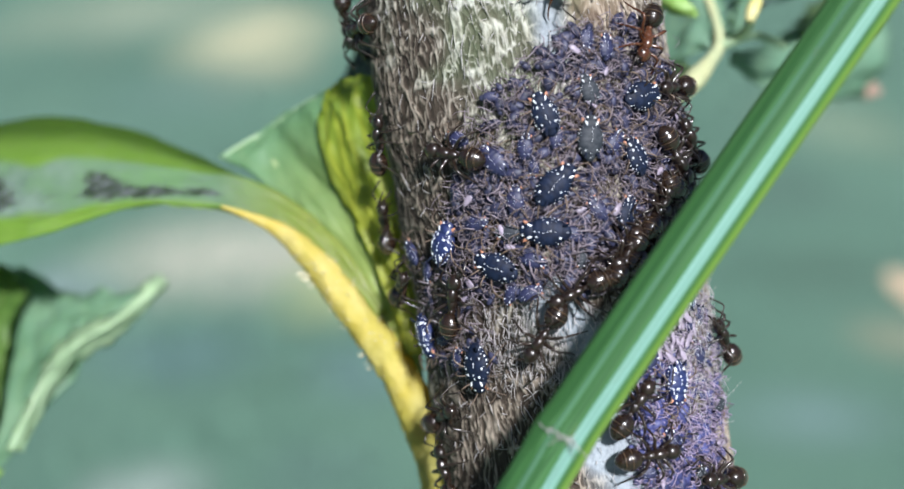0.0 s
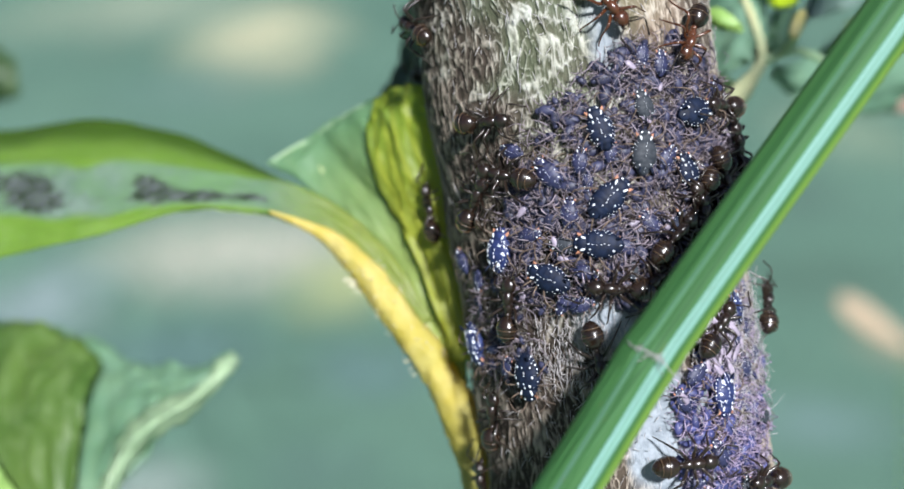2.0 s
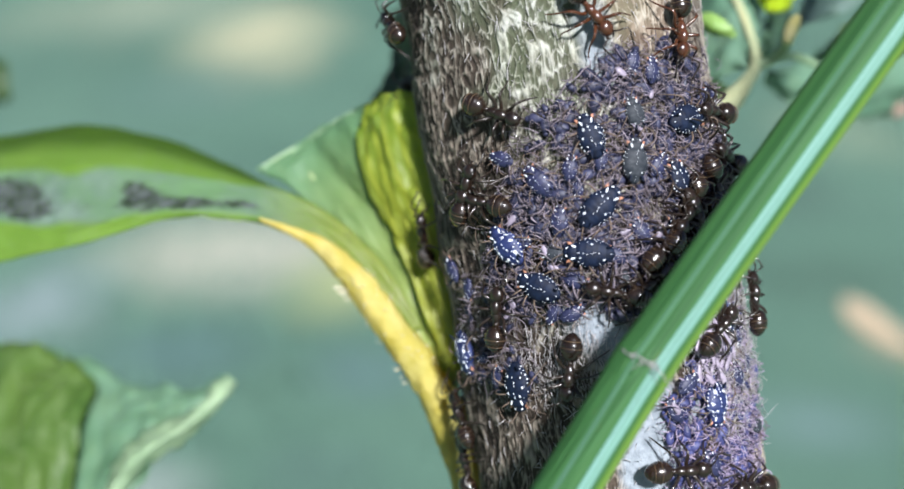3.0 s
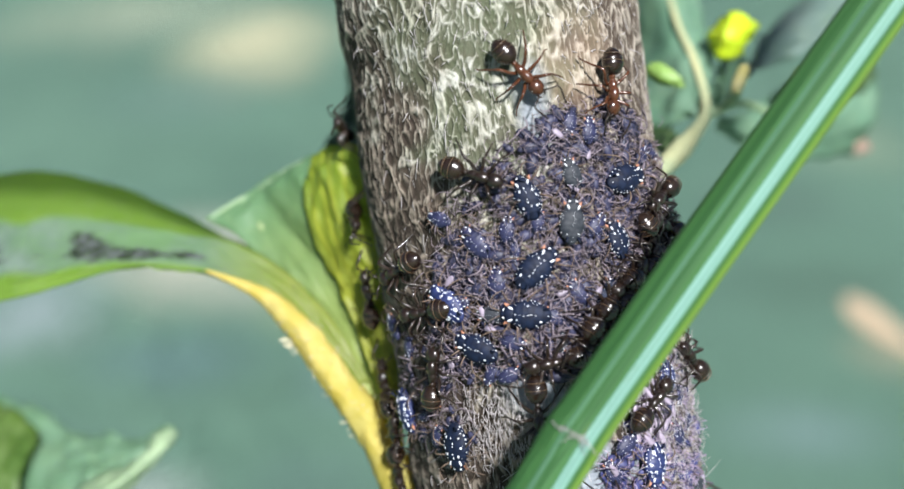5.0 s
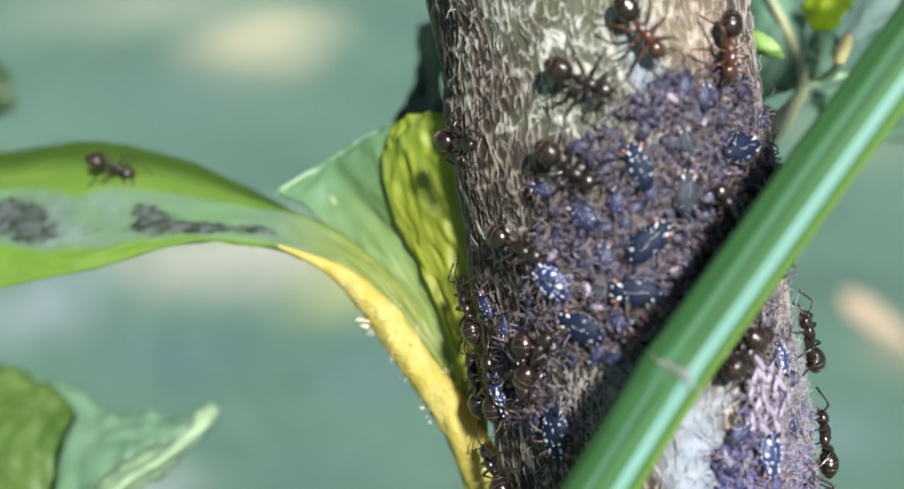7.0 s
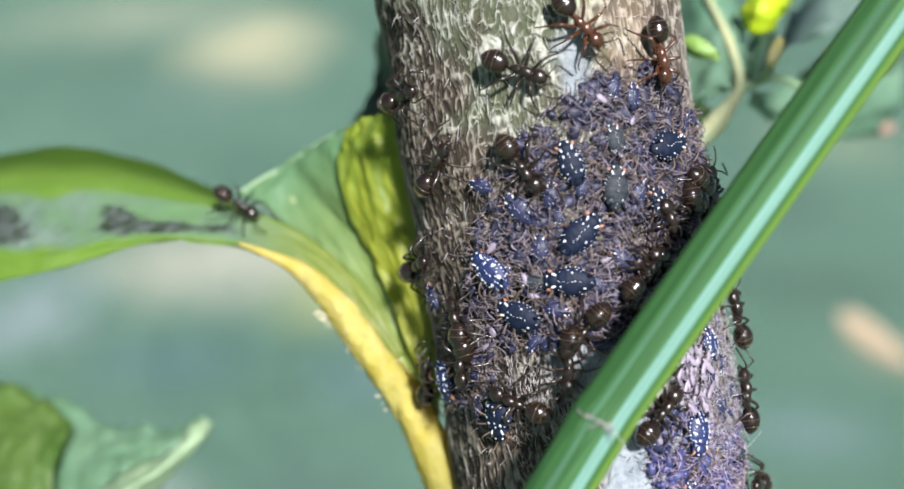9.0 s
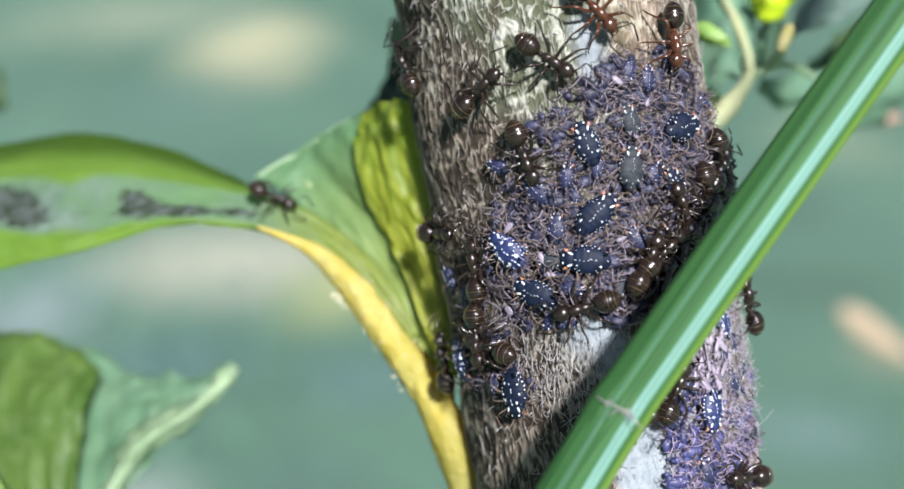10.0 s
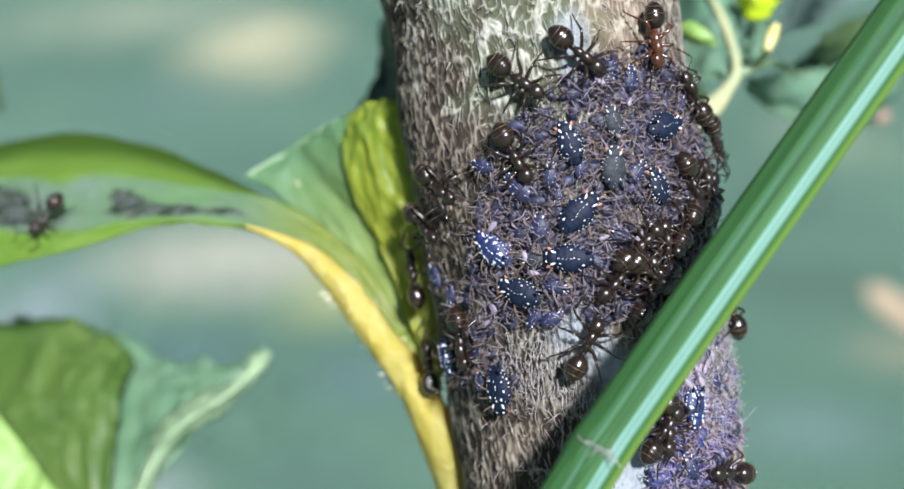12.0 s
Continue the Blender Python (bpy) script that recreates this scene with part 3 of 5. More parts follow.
# the side shoot that leaves the stem on its other flank
SHOOT_PLACE = HOME @ pose(-0.00016, -0.0072, 0.00027) @ Matrix.Scale(0.88, 4)
SHOOT = [(15.7, 8.0, 7.7), (17.2, 11.0, 8.8), (18.5, 13.0, 9.9), (20.0, 15.0, 11.4), (20.9, 16.0, 12.7), (21.0, 17.0, 14.5), (20.6, 19.0, 17.4), (19.9, 21.0, 20.3), (19.7, 24.0, 23.8)]
shoot = stalk_of("side_shoot", [(*p, r) for p, r in zip(SHOOT, (0.5, 0.68, 0.76, 0.52, 0.42, 0.36, 0.32, 0.28, 0.24))], PALE_STALK, plant, "pale yellow-green side shoot", 0.15, SHOOT_PLACE)
stalk_of("twig", [(*p, r) for p, r in zip([(21.1, 16.0, 12.7), (22.2, 15.7, 13.2), (22.7, 14.7, 13.8), (22.7, 13.6, 14.6), (23.1, 14.1, 15.4)], (0.38, 0.36, 0.34, 0.32, 0.3))], LEAF_PALE, shoot)
stalk_of("bud", [(22.4, 13.4, 13.9, 0.324), (22.6, 13.5, 14.5, 0.45), (23.0, 13.9, 15.3, 0.45), (23.3, 14.1, 15.9, 0.27)], MIDRIB, shoot, "small yellow bud")
stalk_of("twig", [(*p, r) for p, r in zip([(22.4, 16.5, 13.3), (24.0, 17.5, 13.7), (25.4, 18.0, 13.4), (26.5, 19.0, 13.1)], (0.34, 0.3, 0.28, 0.25))], LEAF_PALE, shoot)
for rows, stuff, seed in (
        ([[(20.5, 17.0, 12.7), (20.8, 16.6, 12.8), (21.4, 17.0, 13.5)],
        [(17.6, 19.0, 12.1), (20.7, 17.6, 15.2), (21.9, 19.0, 15.4)],
        [(17.2, 22.0, 15.1), (20.5, 19.8, 18.1), (22.7, 22.0, 18.1)],
        [(17.2, 25.0, 18.7), (20.0, 21.6, 20.6), (23.0, 25.0, 21.2)],
        [(17.6, 29.0, 24.1), (19.4, 25.0, 25.0), (22.5, 28.0, 24.8)]], LEAF_SHOOT, 3),
        ([[(22.1, 19.0, 13.8), (22.6, 18.0, 14.0), (23.6, 19.0, 14.4)],
        [(23.0, 22.0, 15.9), (23.8, 21.0, 16.4), (25.2, 22.0, 16.2)],
        [(24.7, 26.0, 18.2), (25.5, 25.0, 18.7), (26.7, 26.0, 17.8)]], LEAF_SHOOT, 4),
        ([[(24.6, 19.0, 15.9), (24.7, 18.5, 16.0), (25.1, 19.0, 16.3)],
        [(27.2, 24.0, 19.4), (27.5, 22.5, 18.7), (28.7, 24.0, 17.8)],
        [(31.6, 30.0, 23.5), (32.2, 28.0, 21.8), (34.0, 30.0, 20.6)],
        [(38.6, 38.0, 28.5), (39.8, 36.0, 26.4), (41.7, 38.0, 24.3)]], LEAF_BLUISH, 7),
        ([[(22.5, 20.0, 12.2), (22.9, 19.5, 12.6), (23.7, 20.0, 12.7)],
        [(26.2, 25.0, 11.1), (26.7, 24.0, 12.7), (27.6, 26.0, 14.8)],
        [(32.0, 31.0, 10.7), (32.6, 29.0, 13.8), (33.3, 32.0, 18.1)],
        [(39.7, 38.0, 11.4), (40.9, 36.0, 15.3), (42.2, 39.0, 21.4)]], LEAF_SHOOT, 8),
        ([[(17.6, 14.0, 9.7), (18.1, 14.0, 10.1), (19.0, 15.0, 10.6)],
        [(17.1, 18.0, 10.5), (17.7, 17.0, 11.2), (19.0, 18.0, 11.6)],
        [(17.0, 21.0, 11.9), (17.4, 20.0, 12.4), (18.9, 22.0, 12.9)]], LEAF_DARK, 5),
        ([[(29.0, 24.0, 15.6), (29.5, 23.0, 16.1), (30.3, 24.0, 17.2)],
        [(32.5, 30.0, 15.4), (34.0, 29.0, 17.1), (34.8, 31.0, 19.9)],
        [(38.9, 36.0, 15.8), (40.4, 35.0, 18.1), (41.3, 37.0, 22.1)]], LEAF_DARK, 9)):
    leaf("leaf", rows, stuff, shoot, None, "", 18, 26, 0.7, seed)
LIME = [[(21.7, 19.1, 18.8), (21.9, 19.1, 19.2), (22.2, 19.1, 19.8)],
        [(22.3, 18.3, 17.2), (22.5, 17.0, 18.7), (23.4, 18.3, 20.7)],
        [(24.0, 18.3, 17.4), (23.9, 17.4, 18.8), (24.5, 18.3, 20.4)],
        [(25.4, 19.1, 19.4), (25.6, 19.1, 19.7), (25.7, 19.1, 19.9)]]
leaf("petal", LIME, LEAF_LIME, shoot, None, "glowing yellow-green petal", 12, 14, 0.5, 4)
leaf("petal", [[(16.2, 14.0, 15.8), (16.4, 14.0, 15.4), (16.6, 14.0, 15.0)],
        [(17.1, 13.5, 15.9), (17.2, 13.1, 15.1), (17.6, 13.5, 14.6)],
        [(18.5, 13.1, 15.0), (18.7, 13.1, 14.5), (18.8, 13.1, 14.2)]], LEAF_FRESH, shoot, None, "small yellow-green petal", 10, 12, 0.3, 14)

# a small dry leaf that hangs behind the shoot
dry = Build()
dry.ball((0, 0, 0), (1.5, 0.4, 0.9), shape=lambda s: 1 - 0.4 * s)
tagged(part("dry_petal", dry, PINK, None, "", ROOT @ pose(*[c * MM for c in (35.8, 29.0, 11.6)], 0, 12)), "small withered pink petal hanging behind the shoot", "petal")


# ---- the grass culm before the stem ----
def culm_material():
    s = Shade("culm", 0.65, Specular_IOR_Level=0.3)
    rib_sheen = s.attribute("rib_sheen")
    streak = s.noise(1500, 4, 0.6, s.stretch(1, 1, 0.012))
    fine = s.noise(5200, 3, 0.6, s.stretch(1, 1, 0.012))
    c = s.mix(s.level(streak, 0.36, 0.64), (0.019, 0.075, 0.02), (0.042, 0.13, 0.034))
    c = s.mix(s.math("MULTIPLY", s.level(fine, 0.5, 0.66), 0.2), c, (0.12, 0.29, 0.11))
    # pale stripe: the sky's sheen on the culm, put into the colour
    c = s.mix(s.math("MULTIPLY", s.level(rib_sheen, 0.05, 0.8), s.level(fine, 0.1, 0.42)), c, (0.24, 0.44, 0.4))
    c = s.mix(s.math("MULTIPLY", s.level(s.noise(2600, 4, 0.6, s.stretch(1, 1, 0.3)), 0.64, 0.74), 0.55), c, (0.09, 0.1, 0.03))
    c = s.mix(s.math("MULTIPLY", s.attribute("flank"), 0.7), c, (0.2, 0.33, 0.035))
    s.set("Base Color", c)
    s.bump(s.noise(2600, 4, 0.6, s.stretch(1, 1, 0.03)), 0.6, 0.0002)
    return s.m


CULM = culm_material()


def build_culm():
    """A ribbed grass culm along its own z, its joint at the origin."""
    culm = thing("grass_culm", "smooth bright green grass culm with a pale joint ring", "grass")
    n, rows = 144, 260
    z = np.concatenate([np.linspace(-70, 0, 110), np.linspace(0.2, 60, 150)])
    a = np.linspace(0, 2 * math.pi, n, endpoint=False)
    A, Z = np.meshgrid(a, z)
    # fine ribs, for the relief only
    rib_sheen = 0.5 + 0.5 * np.cos(A * 24)
    swell = 0.06 * np.exp(-(Z / 0.7) ** 2) + np.where(Z < 0, 0.03, 0)
    r = 1.38 * (1 + 0.04 * np.cos(3 * (A + 1.2))) + swell + 0.022 * rib_sheen - 0.10 * np.exp(-((np.angle(np.exp(1j * (A + 1.45))) / 0.13) ** 2))
    bend = np.where(Z < 0, -0.066 * Z, 0) + 0.0006 * Z ** 2 * np.sign(Z) * 0.4
    p = np.stack([r * np.cos(A) + bend, r * np.sin(A) * 0.9, Z], -1)
    b = Build()
    b.v.append(p.reshape(-1, 3))
    b.n = rows * n
    b.f = [(j * n + i, j * n + (i + 1) % n, (j + 1) * n + (i + 1) % n, (j + 1) * n + i) for j in range(rows - 1) for i in range(n)]
    b.f += [tuple(range(n))[::-1], tuple((rows - 1) * n + i for i in range(n))]
    me = b.mesh("blade", CULM)
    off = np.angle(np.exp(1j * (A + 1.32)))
    # where the coloured-in sheen runs, with fainter lines beside it
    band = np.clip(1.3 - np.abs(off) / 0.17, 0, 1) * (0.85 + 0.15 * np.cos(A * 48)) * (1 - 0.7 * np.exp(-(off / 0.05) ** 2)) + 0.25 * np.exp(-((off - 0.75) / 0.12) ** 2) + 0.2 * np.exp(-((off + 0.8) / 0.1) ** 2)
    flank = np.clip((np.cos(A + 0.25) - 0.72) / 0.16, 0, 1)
    for key, value in (("rib_sheen", band), ("flank", flank)):
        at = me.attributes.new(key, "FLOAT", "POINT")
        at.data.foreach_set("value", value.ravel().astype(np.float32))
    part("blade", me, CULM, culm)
    ring = Build()
    rng = np.random.RandomState(8)
    loop = [(1.5 * math.cos(t), 1.35 * math.sin(t), 0.12 * math.sin(3 * t) + 0.1 * rng.rand()) for t in np.linspace(-2.75, -0.5, 30)]
    ring.tube(loop, np.random.RandomState(2).uniform(0.012, 0.05, 30), 5)
    for _ in range(24):
        q = np.array(loop[rng.randint(2, 28)])
        ring.tube([q, q + rng.normal(size=3) * 0.15, q + rng.normal(size=3) * 0.25 + [0, 0, -0.15]], [0.03, 0.025, 0.012], 4)
    part("joint_ring", ring, FUZZ, culm, "pale papery joint ring")
    return culm


culm = build_culm()

# ---- the drooping leaf below, on a stalk of its own; its tip is the origin ----
drooping = thing("drooping_leaf", "soft green drooping leaf with a folded pale edge", "leaf")
DROOP = [[(0.0, 0.6, 0.2), (0.1, 0.0, -0.0), (0.0, -0.6, -0.2)],
         [(-3.8, 2.2, -0.6), (-3.2, -0.6, -1.8), (-2.5, -1.7, -3.2)],
         [(-8.0, 4.4, -0.7), (-6.6, 0.0, -2.8), (-5.6, -2.8, -6.4)],
         [(-13.3, 6.6, 1.2), (-10.8, 0.6, -4.4), (-9.4, -3.9, -11.6)],
         [(-20.9, 7.7, 2.4), (-17.3, 1.7, -7.6), (-15.3, -4.4, -16.9)]]
leaf("lamina", DROOP, LEAF_SOFT, drooping, None, "", 24, 40, 0.9, 6)
leaf("lamina", [[(-9.6, 1.7, -0.5), (-9.8, -1.7, -2.4), (-9.4, -4.4, -8.0)], [(-12.0, 2.8, 1.2), (-12.8, -1.7, -2.8), (-10.6, -5.5, -10.8)], [(-16.1, 4.4, 2.2), (-16.5, -0.6, -3.6), (-13.3, -6.1, -12.8)], [(-22.5, 5.5, 1.6), (-22.5, 1.1, -5.6), (-19.3, -5.5, -14.1)]],
     LEAF_OLIVE, drooping, None, "darker green inner lobe", 18, 30, 0.8, 19)
leaf("lamina", [[(-8.5, -6.6, -11.6), (-8.6, -7.2, -13.3), (-8.9, -6.6, -15.3)], [(-9.5, -7.2, -10.4), (-10.5, -8.2, -13.3), (-11.2, -7.2, -16.1)], [(-11.8, -7.7, -7.7), (-12.5, -9.4, -11.6), (-13.3, -7.7, -16.1)], [(-13.7, -7.7, -5.2), (-15.3, -9.4, -10.4), (-16.1, -7.7, -16.1)], [(-17.7, -6.6, -0.8), (-18.9, -8.8, -8.0), (-20.1, -7.2, -16.1)]],
     LEAF_FRESH, drooping, None, "fresh green folded under-edge", 16, 30, 1.2, 29)
leaf("pale_edge", [[(-0.1, 0.0, 0.4), (0.2, -0.6, 0.3), (0.4, 0.0, 0.1)], [(-1.0, -0.6, -0.2), (-0.4, -2.2, -0.6), (0.2, -1.1, -0.8)], [(-3.0, -1.1, -2.0), (-2.4, -3.3, -2.6), (-1.9, -1.7, -3.0)], [(-5.4, -1.7, -3.3), (-4.6, -4.4, -4.0), (-3.9, -2.2, -4.7)],
                   [(-7.1, -2.2, -5.0), (-6.3, -4.4, -5.7), (-5.7, -2.8, -6.1)], [(-8.0, -3.3, -7.6), (-7.3, -5.0, -8.0), (-6.7, -3.9, -8.1)], [(-9.4, -3.9, -10.2), (-8.6, -5.0, -10.5), (-8.0, -4.4, -10.8)]], LEAF_PALE, drooping, None, "pale rounded leaf edge", 14, 50, 0.5, 8)

# a dry leaf that sways on a thin stalk far behind the stem
flower = thing("dry_leaf", "pale orange dry leaf swaying on a thin stalk", "leaf")
b = Build()
b.ball((0, 0, 0), (13, 0.9, 3.6), pose(0, 0, 0, 0, 36), 18, 12, lambda s: 1 - 0.35 * s)
part("lamina", b, DRY, flower)
b = Build()
b.tube(smooth_line([(9, 0, -6), (11, 3, -60), (14, 10, -160), (15, 14, -330)], 30), 0.2, 8)
part("leaf_stalk", b, LEAF_GREEN, flower)

# the withered tip of a leaf that hangs in from outside
WITHERED = [[(-41.0, 37, 13.5), (-41.5, 37, 14.6), (-41.2, 37, 16.0)], [(-43.0, 38, 12.6), (-43.2, 36, 14.8), (-43.0, 38, 17.2)],
            [(-48.0, 39, 13.5), (-48.0, 37, 16.0), (-48.0, 39, 19.0)], [(-70.0, 42, 18.0), (-70.0, 40, 21.0), (-70.0, 42, 24.0)]]
leaf("leaf", WITHERED, LEAF_DARK, plant, HOME, "withered dark leaf tip", 14, 30, 1.0, 15)


# ---- aphids ----
def aphid_girth(q):
    """How wide an aphid is along its length, q from -1 (tail) to 1 (neck)."""
    return (1.0 + 0.16 * q - 0.14 * q * q) * math.sqrt(max(0.0, 1 - q * q))


def aphid_mesh_set(skin, seed, wax=1.0, midline=True):
    """Meshes of one large aphid, head towards x, in millimetres: dark body, white wax spots, two orange marks."""
    rng = np.random.RandomState(seed)
    body = Build()
    body.ball((-0.25, 0, 0.52), (1.12, 0.74, 0.42), nu=26, nv=36, shape=lambda q: 1.0 + 0.16 * q - 0.14 * q * q + 0.03 * math.cos(22 * q))
    head = Build()
    head.ball((0.68, 0, 0.5), (0.44, 0.5, 0.32), nu=16, nv=10)
    head.ball((1.02, 0, 0.46), (0.22, 0.34, 0.2), nu=14, nv=8)
    spots = Build()

    def spot(x, f, long, wide):
        """A flat flake of wax at x, f of the way to the flank."""
        q = (x + 0.25) / 1.12
        g = aphid_girth(q)
        f += rng.normal() * 0.03
        y, z = 0.74 * g * math.sin(f * 1.45), 0.52 + 0.42 * g * math.cos(f * 1.45)
        turn = pose(0, 0, 0, 0, math.degrees(math.asin(max(-0.6, min(0.6, 0.42 * q)))), 0) @ pose(0, 0, 0, math.degrees(-f * 1.15))
        k = rng.uniform(0.5, 1.0)
        spots.ball((x, y, z), (long * k, wide * k, 0.022), turn.to_3x3(), 8, 4)

    if midline:
        for x in np.arange(-1.15, 0.6, 0.2):
            if rng.rand() < 0.85:
                spot(x + rng.normal() * 0.02, 0.0, 0.075 * wax, 0.028 * wax)
    for side in (-1, 1):
        for x in np.arange(-1.12, 0.55, 0.21):
            if rng.rand() < 0.9:
                spot(x, 0.9 * side, 0.05 * wax, 0.05)
            if rng.rand() < 0.45 * wax:
                spot(x + 0.1, 0.62 * side, 0.035 * wax, 0.03 * wax)
        for x, f in ((-0.72, 0.42), (-0.1, 0.5), (0.3, 0.3)):
            if rng.rand() < 0.75 * wax:
                spot(x + rng.normal() * 0.06, f * side, 0.095 * wax, 0.075 * wax)
        spots.ball((0.72, 0.3 * side, 0.74), (0.15, 0.06, 0.05), pose(0, 0, 0, 0, 0, 24 * side), 10, 6)
        spots.ball((1.05, 0.2 * side, 0.6), (0.08, 0.06, 0.05), pose(0, 0, 0, 0, 0, -30 * side), 8, 5)
        if wax > 1.2:
            for _ in range(16):
                spot(rng.uniform(-1.05, 0.6), side * rng.uniform(0.15, 0.8), 0.05, 0.045)
    marks = []
    for y in (-1, 1):
        mark = Build()
        mark.ball((0.9, 0.42 * y, 0.52), (0.2, 0.1, 0.09), pose(0, 0, 0, 0, 0, 35 * y), 10, 6, lambda q: 1 - 0.5 * q)
        marks.append(mark.mesh("orange_mark", APHID_ORANGE))
    return (body.mesh("abdomen", skin), head.mesh("head", skin), spots.mesh("wax_dusting", APHID_WAX), marks)


def leg_mesh(name, points, radii, material):
    b = Build()
    b.tube(smooth_line(points, 13), np.interp(np.linspace(0, 1, 13), np.linspace(0, 1, len(radii)), radii), 6)
    return b.mesh(name, material)


APHID_LEGS = [(0.65, 0.35, [(0, 0, 0), (0.35, 0.55, 0.35), (0.75, 0.95, -0.35)]), (0.35, 0.4, [(0, 0, 0), (-0.05, 0.75, 0.35), (-0.15, 1.25, -0.4)]),
              (0.1, 0.4, [(0, 0, 0), (-0.6, 0.75, 0.4), (-1.35, 1.15, -0.4)])]
APHID_LEG_MESHES = [leg_mesh("leg", [(x, y * s, z) for x, y, z in pts], (0.045, 0.036, 0.02), APHID_LEG) for _, _, pts in APHID_LEGS for s in (1, -1)]
APHID_FEELERS = [leg_mesh("antenna", [(0, 0, 0), (0.5, 0.3 * s, 0.25), (0.3, 0.8 * s, 0.2), (-0.2, 1.1 * s, 0.1)], (0.035, 0.028, 0.014), APHID_LEG) for s in (1, -1)]
APHID_HORNS = [leg_mesh("siphon", [(0, 0, 0), (-0.15, 0.06 * s, 0.12), (-0.3, 0.1 * s, 0.18)], (0.07, 0.06, 0.045), APHID_SKIN) for s in (1, -1)]


def make_aphid(meshes, label, marked=True):
    a = thing("aphid", label, "aphid", "aphids on the stem")
    part("abdomen", meshes[0], None, a)
    part("head", meshes[1], None, a)
    if marked:
        part("wax_dusting", meshes[2], None, a, "flakes of white wax")
        for mark in meshes[3]:
            part("orange_mark", mark, None, a)
    for k, (x, y, _) in enumerate(APHID_LEGS):
        for j, s in enumerate((1, -1)):
            part("leg", APHID_LEG_MESHES[2 * k + j], None, a, "", pose(x * MM, y * s * MM, 0.45 * MM))
    for j, s in enumerate((1, -1)):
        part("antenna", APHID_FEELERS[j], None, a, "", pose(1.25 * MM, 0.12 * s * MM, 0.55 * MM))
        part("siphon", APHID_HORNS[j], None, a, "", pose(-0.95 * MM, 0.3 * s * MM, 0.8 * MM))
    return a


SKINS = {"black": (aphid_mesh_set(APHID_SKIN, 3), "blue-black aphid with a dashed white midline and wax spots"),
         "spotted": (aphid_mesh_set(APHID_SKIN, 8, 1.15), "blue-black aphid with large white wax spots"),
         "dusted": (aphid_mesh_set(APHID_BLUE, 5, 1.45), "blue aphid thickly dusted with white wax"),
         "grey": (aphid_mesh_set(APHID_GREY, 12, 0.7), "grey aphid with a pale midline"),
         "violet": (aphid_mesh_set(APHID_VIOLET, 9, 0.8), "violet-blue young aphid among thin legs")}
# degrees round the stem, height, heading, size, kind
APHIDS = [
    (-0.2, 5.6, 102, 1.0, "spotted"), (-0.4, 2.1, 37, 1.12, "black"), (-6.5, -0.1, 169, 1.08, "black"), (-24.4, -1.4, 149, 1.05, "black"),
    (-37.6, -6.4, -94, 1.1, "spotted"), (-62.2, -4.6, -81, 1.05, "dusted"), (30.5, -8.7, -96, 1.0, "dusted"), (35.5, 5.8, 7, 1.1, "black"),
    (13.0, 4.1, 78, 0.98, "grey"), (15.5, 6.4, 100, 0.75, "grey"), (28.5, 2.9, 102, 0.9, "spotted"), (-18.9, 3.8, 125, 0.85, "violet"),
    (-30.9, 5.2, 155, 0.6, "violet"), (-18, 0.1, 168, 0.66, "grey"), (42.9, -4.4, 98, 0.8, "dusted"), (21.6, -7.3, 31, 0.65, "violet"),
    (-63.7, 0, 120, 0.7, "violet"), (44.4, -7.5, 98, 0.7, "violet"), (-20.9, -2.9, -133, 0.55, "violet"), (14.8, -8.5, 114, 0.6, "violet"),
    (-14, 1.7, 80, 0.7, "violet"), (12, 0.6, 120, 0.65, "violet"), (22, 0.2, 60, 0.8, "black"), (-8, 4.2, 75, 0.6, "violet"),
    (26, -11.5, 110, 0.7, "violet"),
]


def place_aphids():
    """The large aphids one by one, then smaller ones strewn between them."""
    masters = {}
    rng = np.random.RandomState(41)
    every = [(t, h, phi, size, kind, 0.22) for t, h, phi, size, kind in APHIDS]
    for polygon, count, low, high in ((COLONY[0][0], 34, 0.42, 0.66), (COLONY[1][0], 26, 0.36, 0.58), (COLONY[2][0], 10, 0.36, 0.55)):
        xs, ys = [p[0] for p in polygon], [p[1] for p in polygon]
        made = 0
        while made < count:
            t, h = rng.uniform(min(xs), max(xs)), rng.uniform(min(ys), max(ys))
            size = rng.uniform(low, high)
            if inside(t, h, polygon) and all(math.hypot((t - a) * 0.145, h - b) > 0.8 * (size + other) for a, b, _, other, _, _ in every):
                every.append((t, h, rng.uniform(0, 360), size, "violet" if rng.rand() < 0.7 else "grey", 0.3))
            made += 1
    for theta, h, phi, size, kind, lift in every:
        size *= 0.91
        if kind not in masters:
            masters[kind] = make_aphid(SKINS[kind][0], SKINS[kind][1])
            one = masters[kind]
            one.matrix_basis = on_stem(theta, h, phi, lift)
        else:
            one = copy_thing(masters[kind], on_stem(theta, h, phi, lift))
        one.scale = (size, size, size)
    return masters


# outlines in degrees round the stem and height, number of young, their size
COLONY = [([(-5, 7.7), (27, 10.2), (49, 9.0), (72, 1.8), (38, -2.2), (9, -3.6), (-34, -2.5), (-43, 1.0), (-20, 7.1)], 560, 1.0),
          ([(52, -3.4), (62, -8.3), (52, -14), (48, -19), (14, -19), (11, -9.4), (14, -8.1), (35, -5.7)], 330, 0.95),
          ([(-62, -1.5), (-39, 0.5), (-28, -3.4), (-34, -7.2), (-66, -6.6)], 40, 0.7)]
masters = place_aphids()
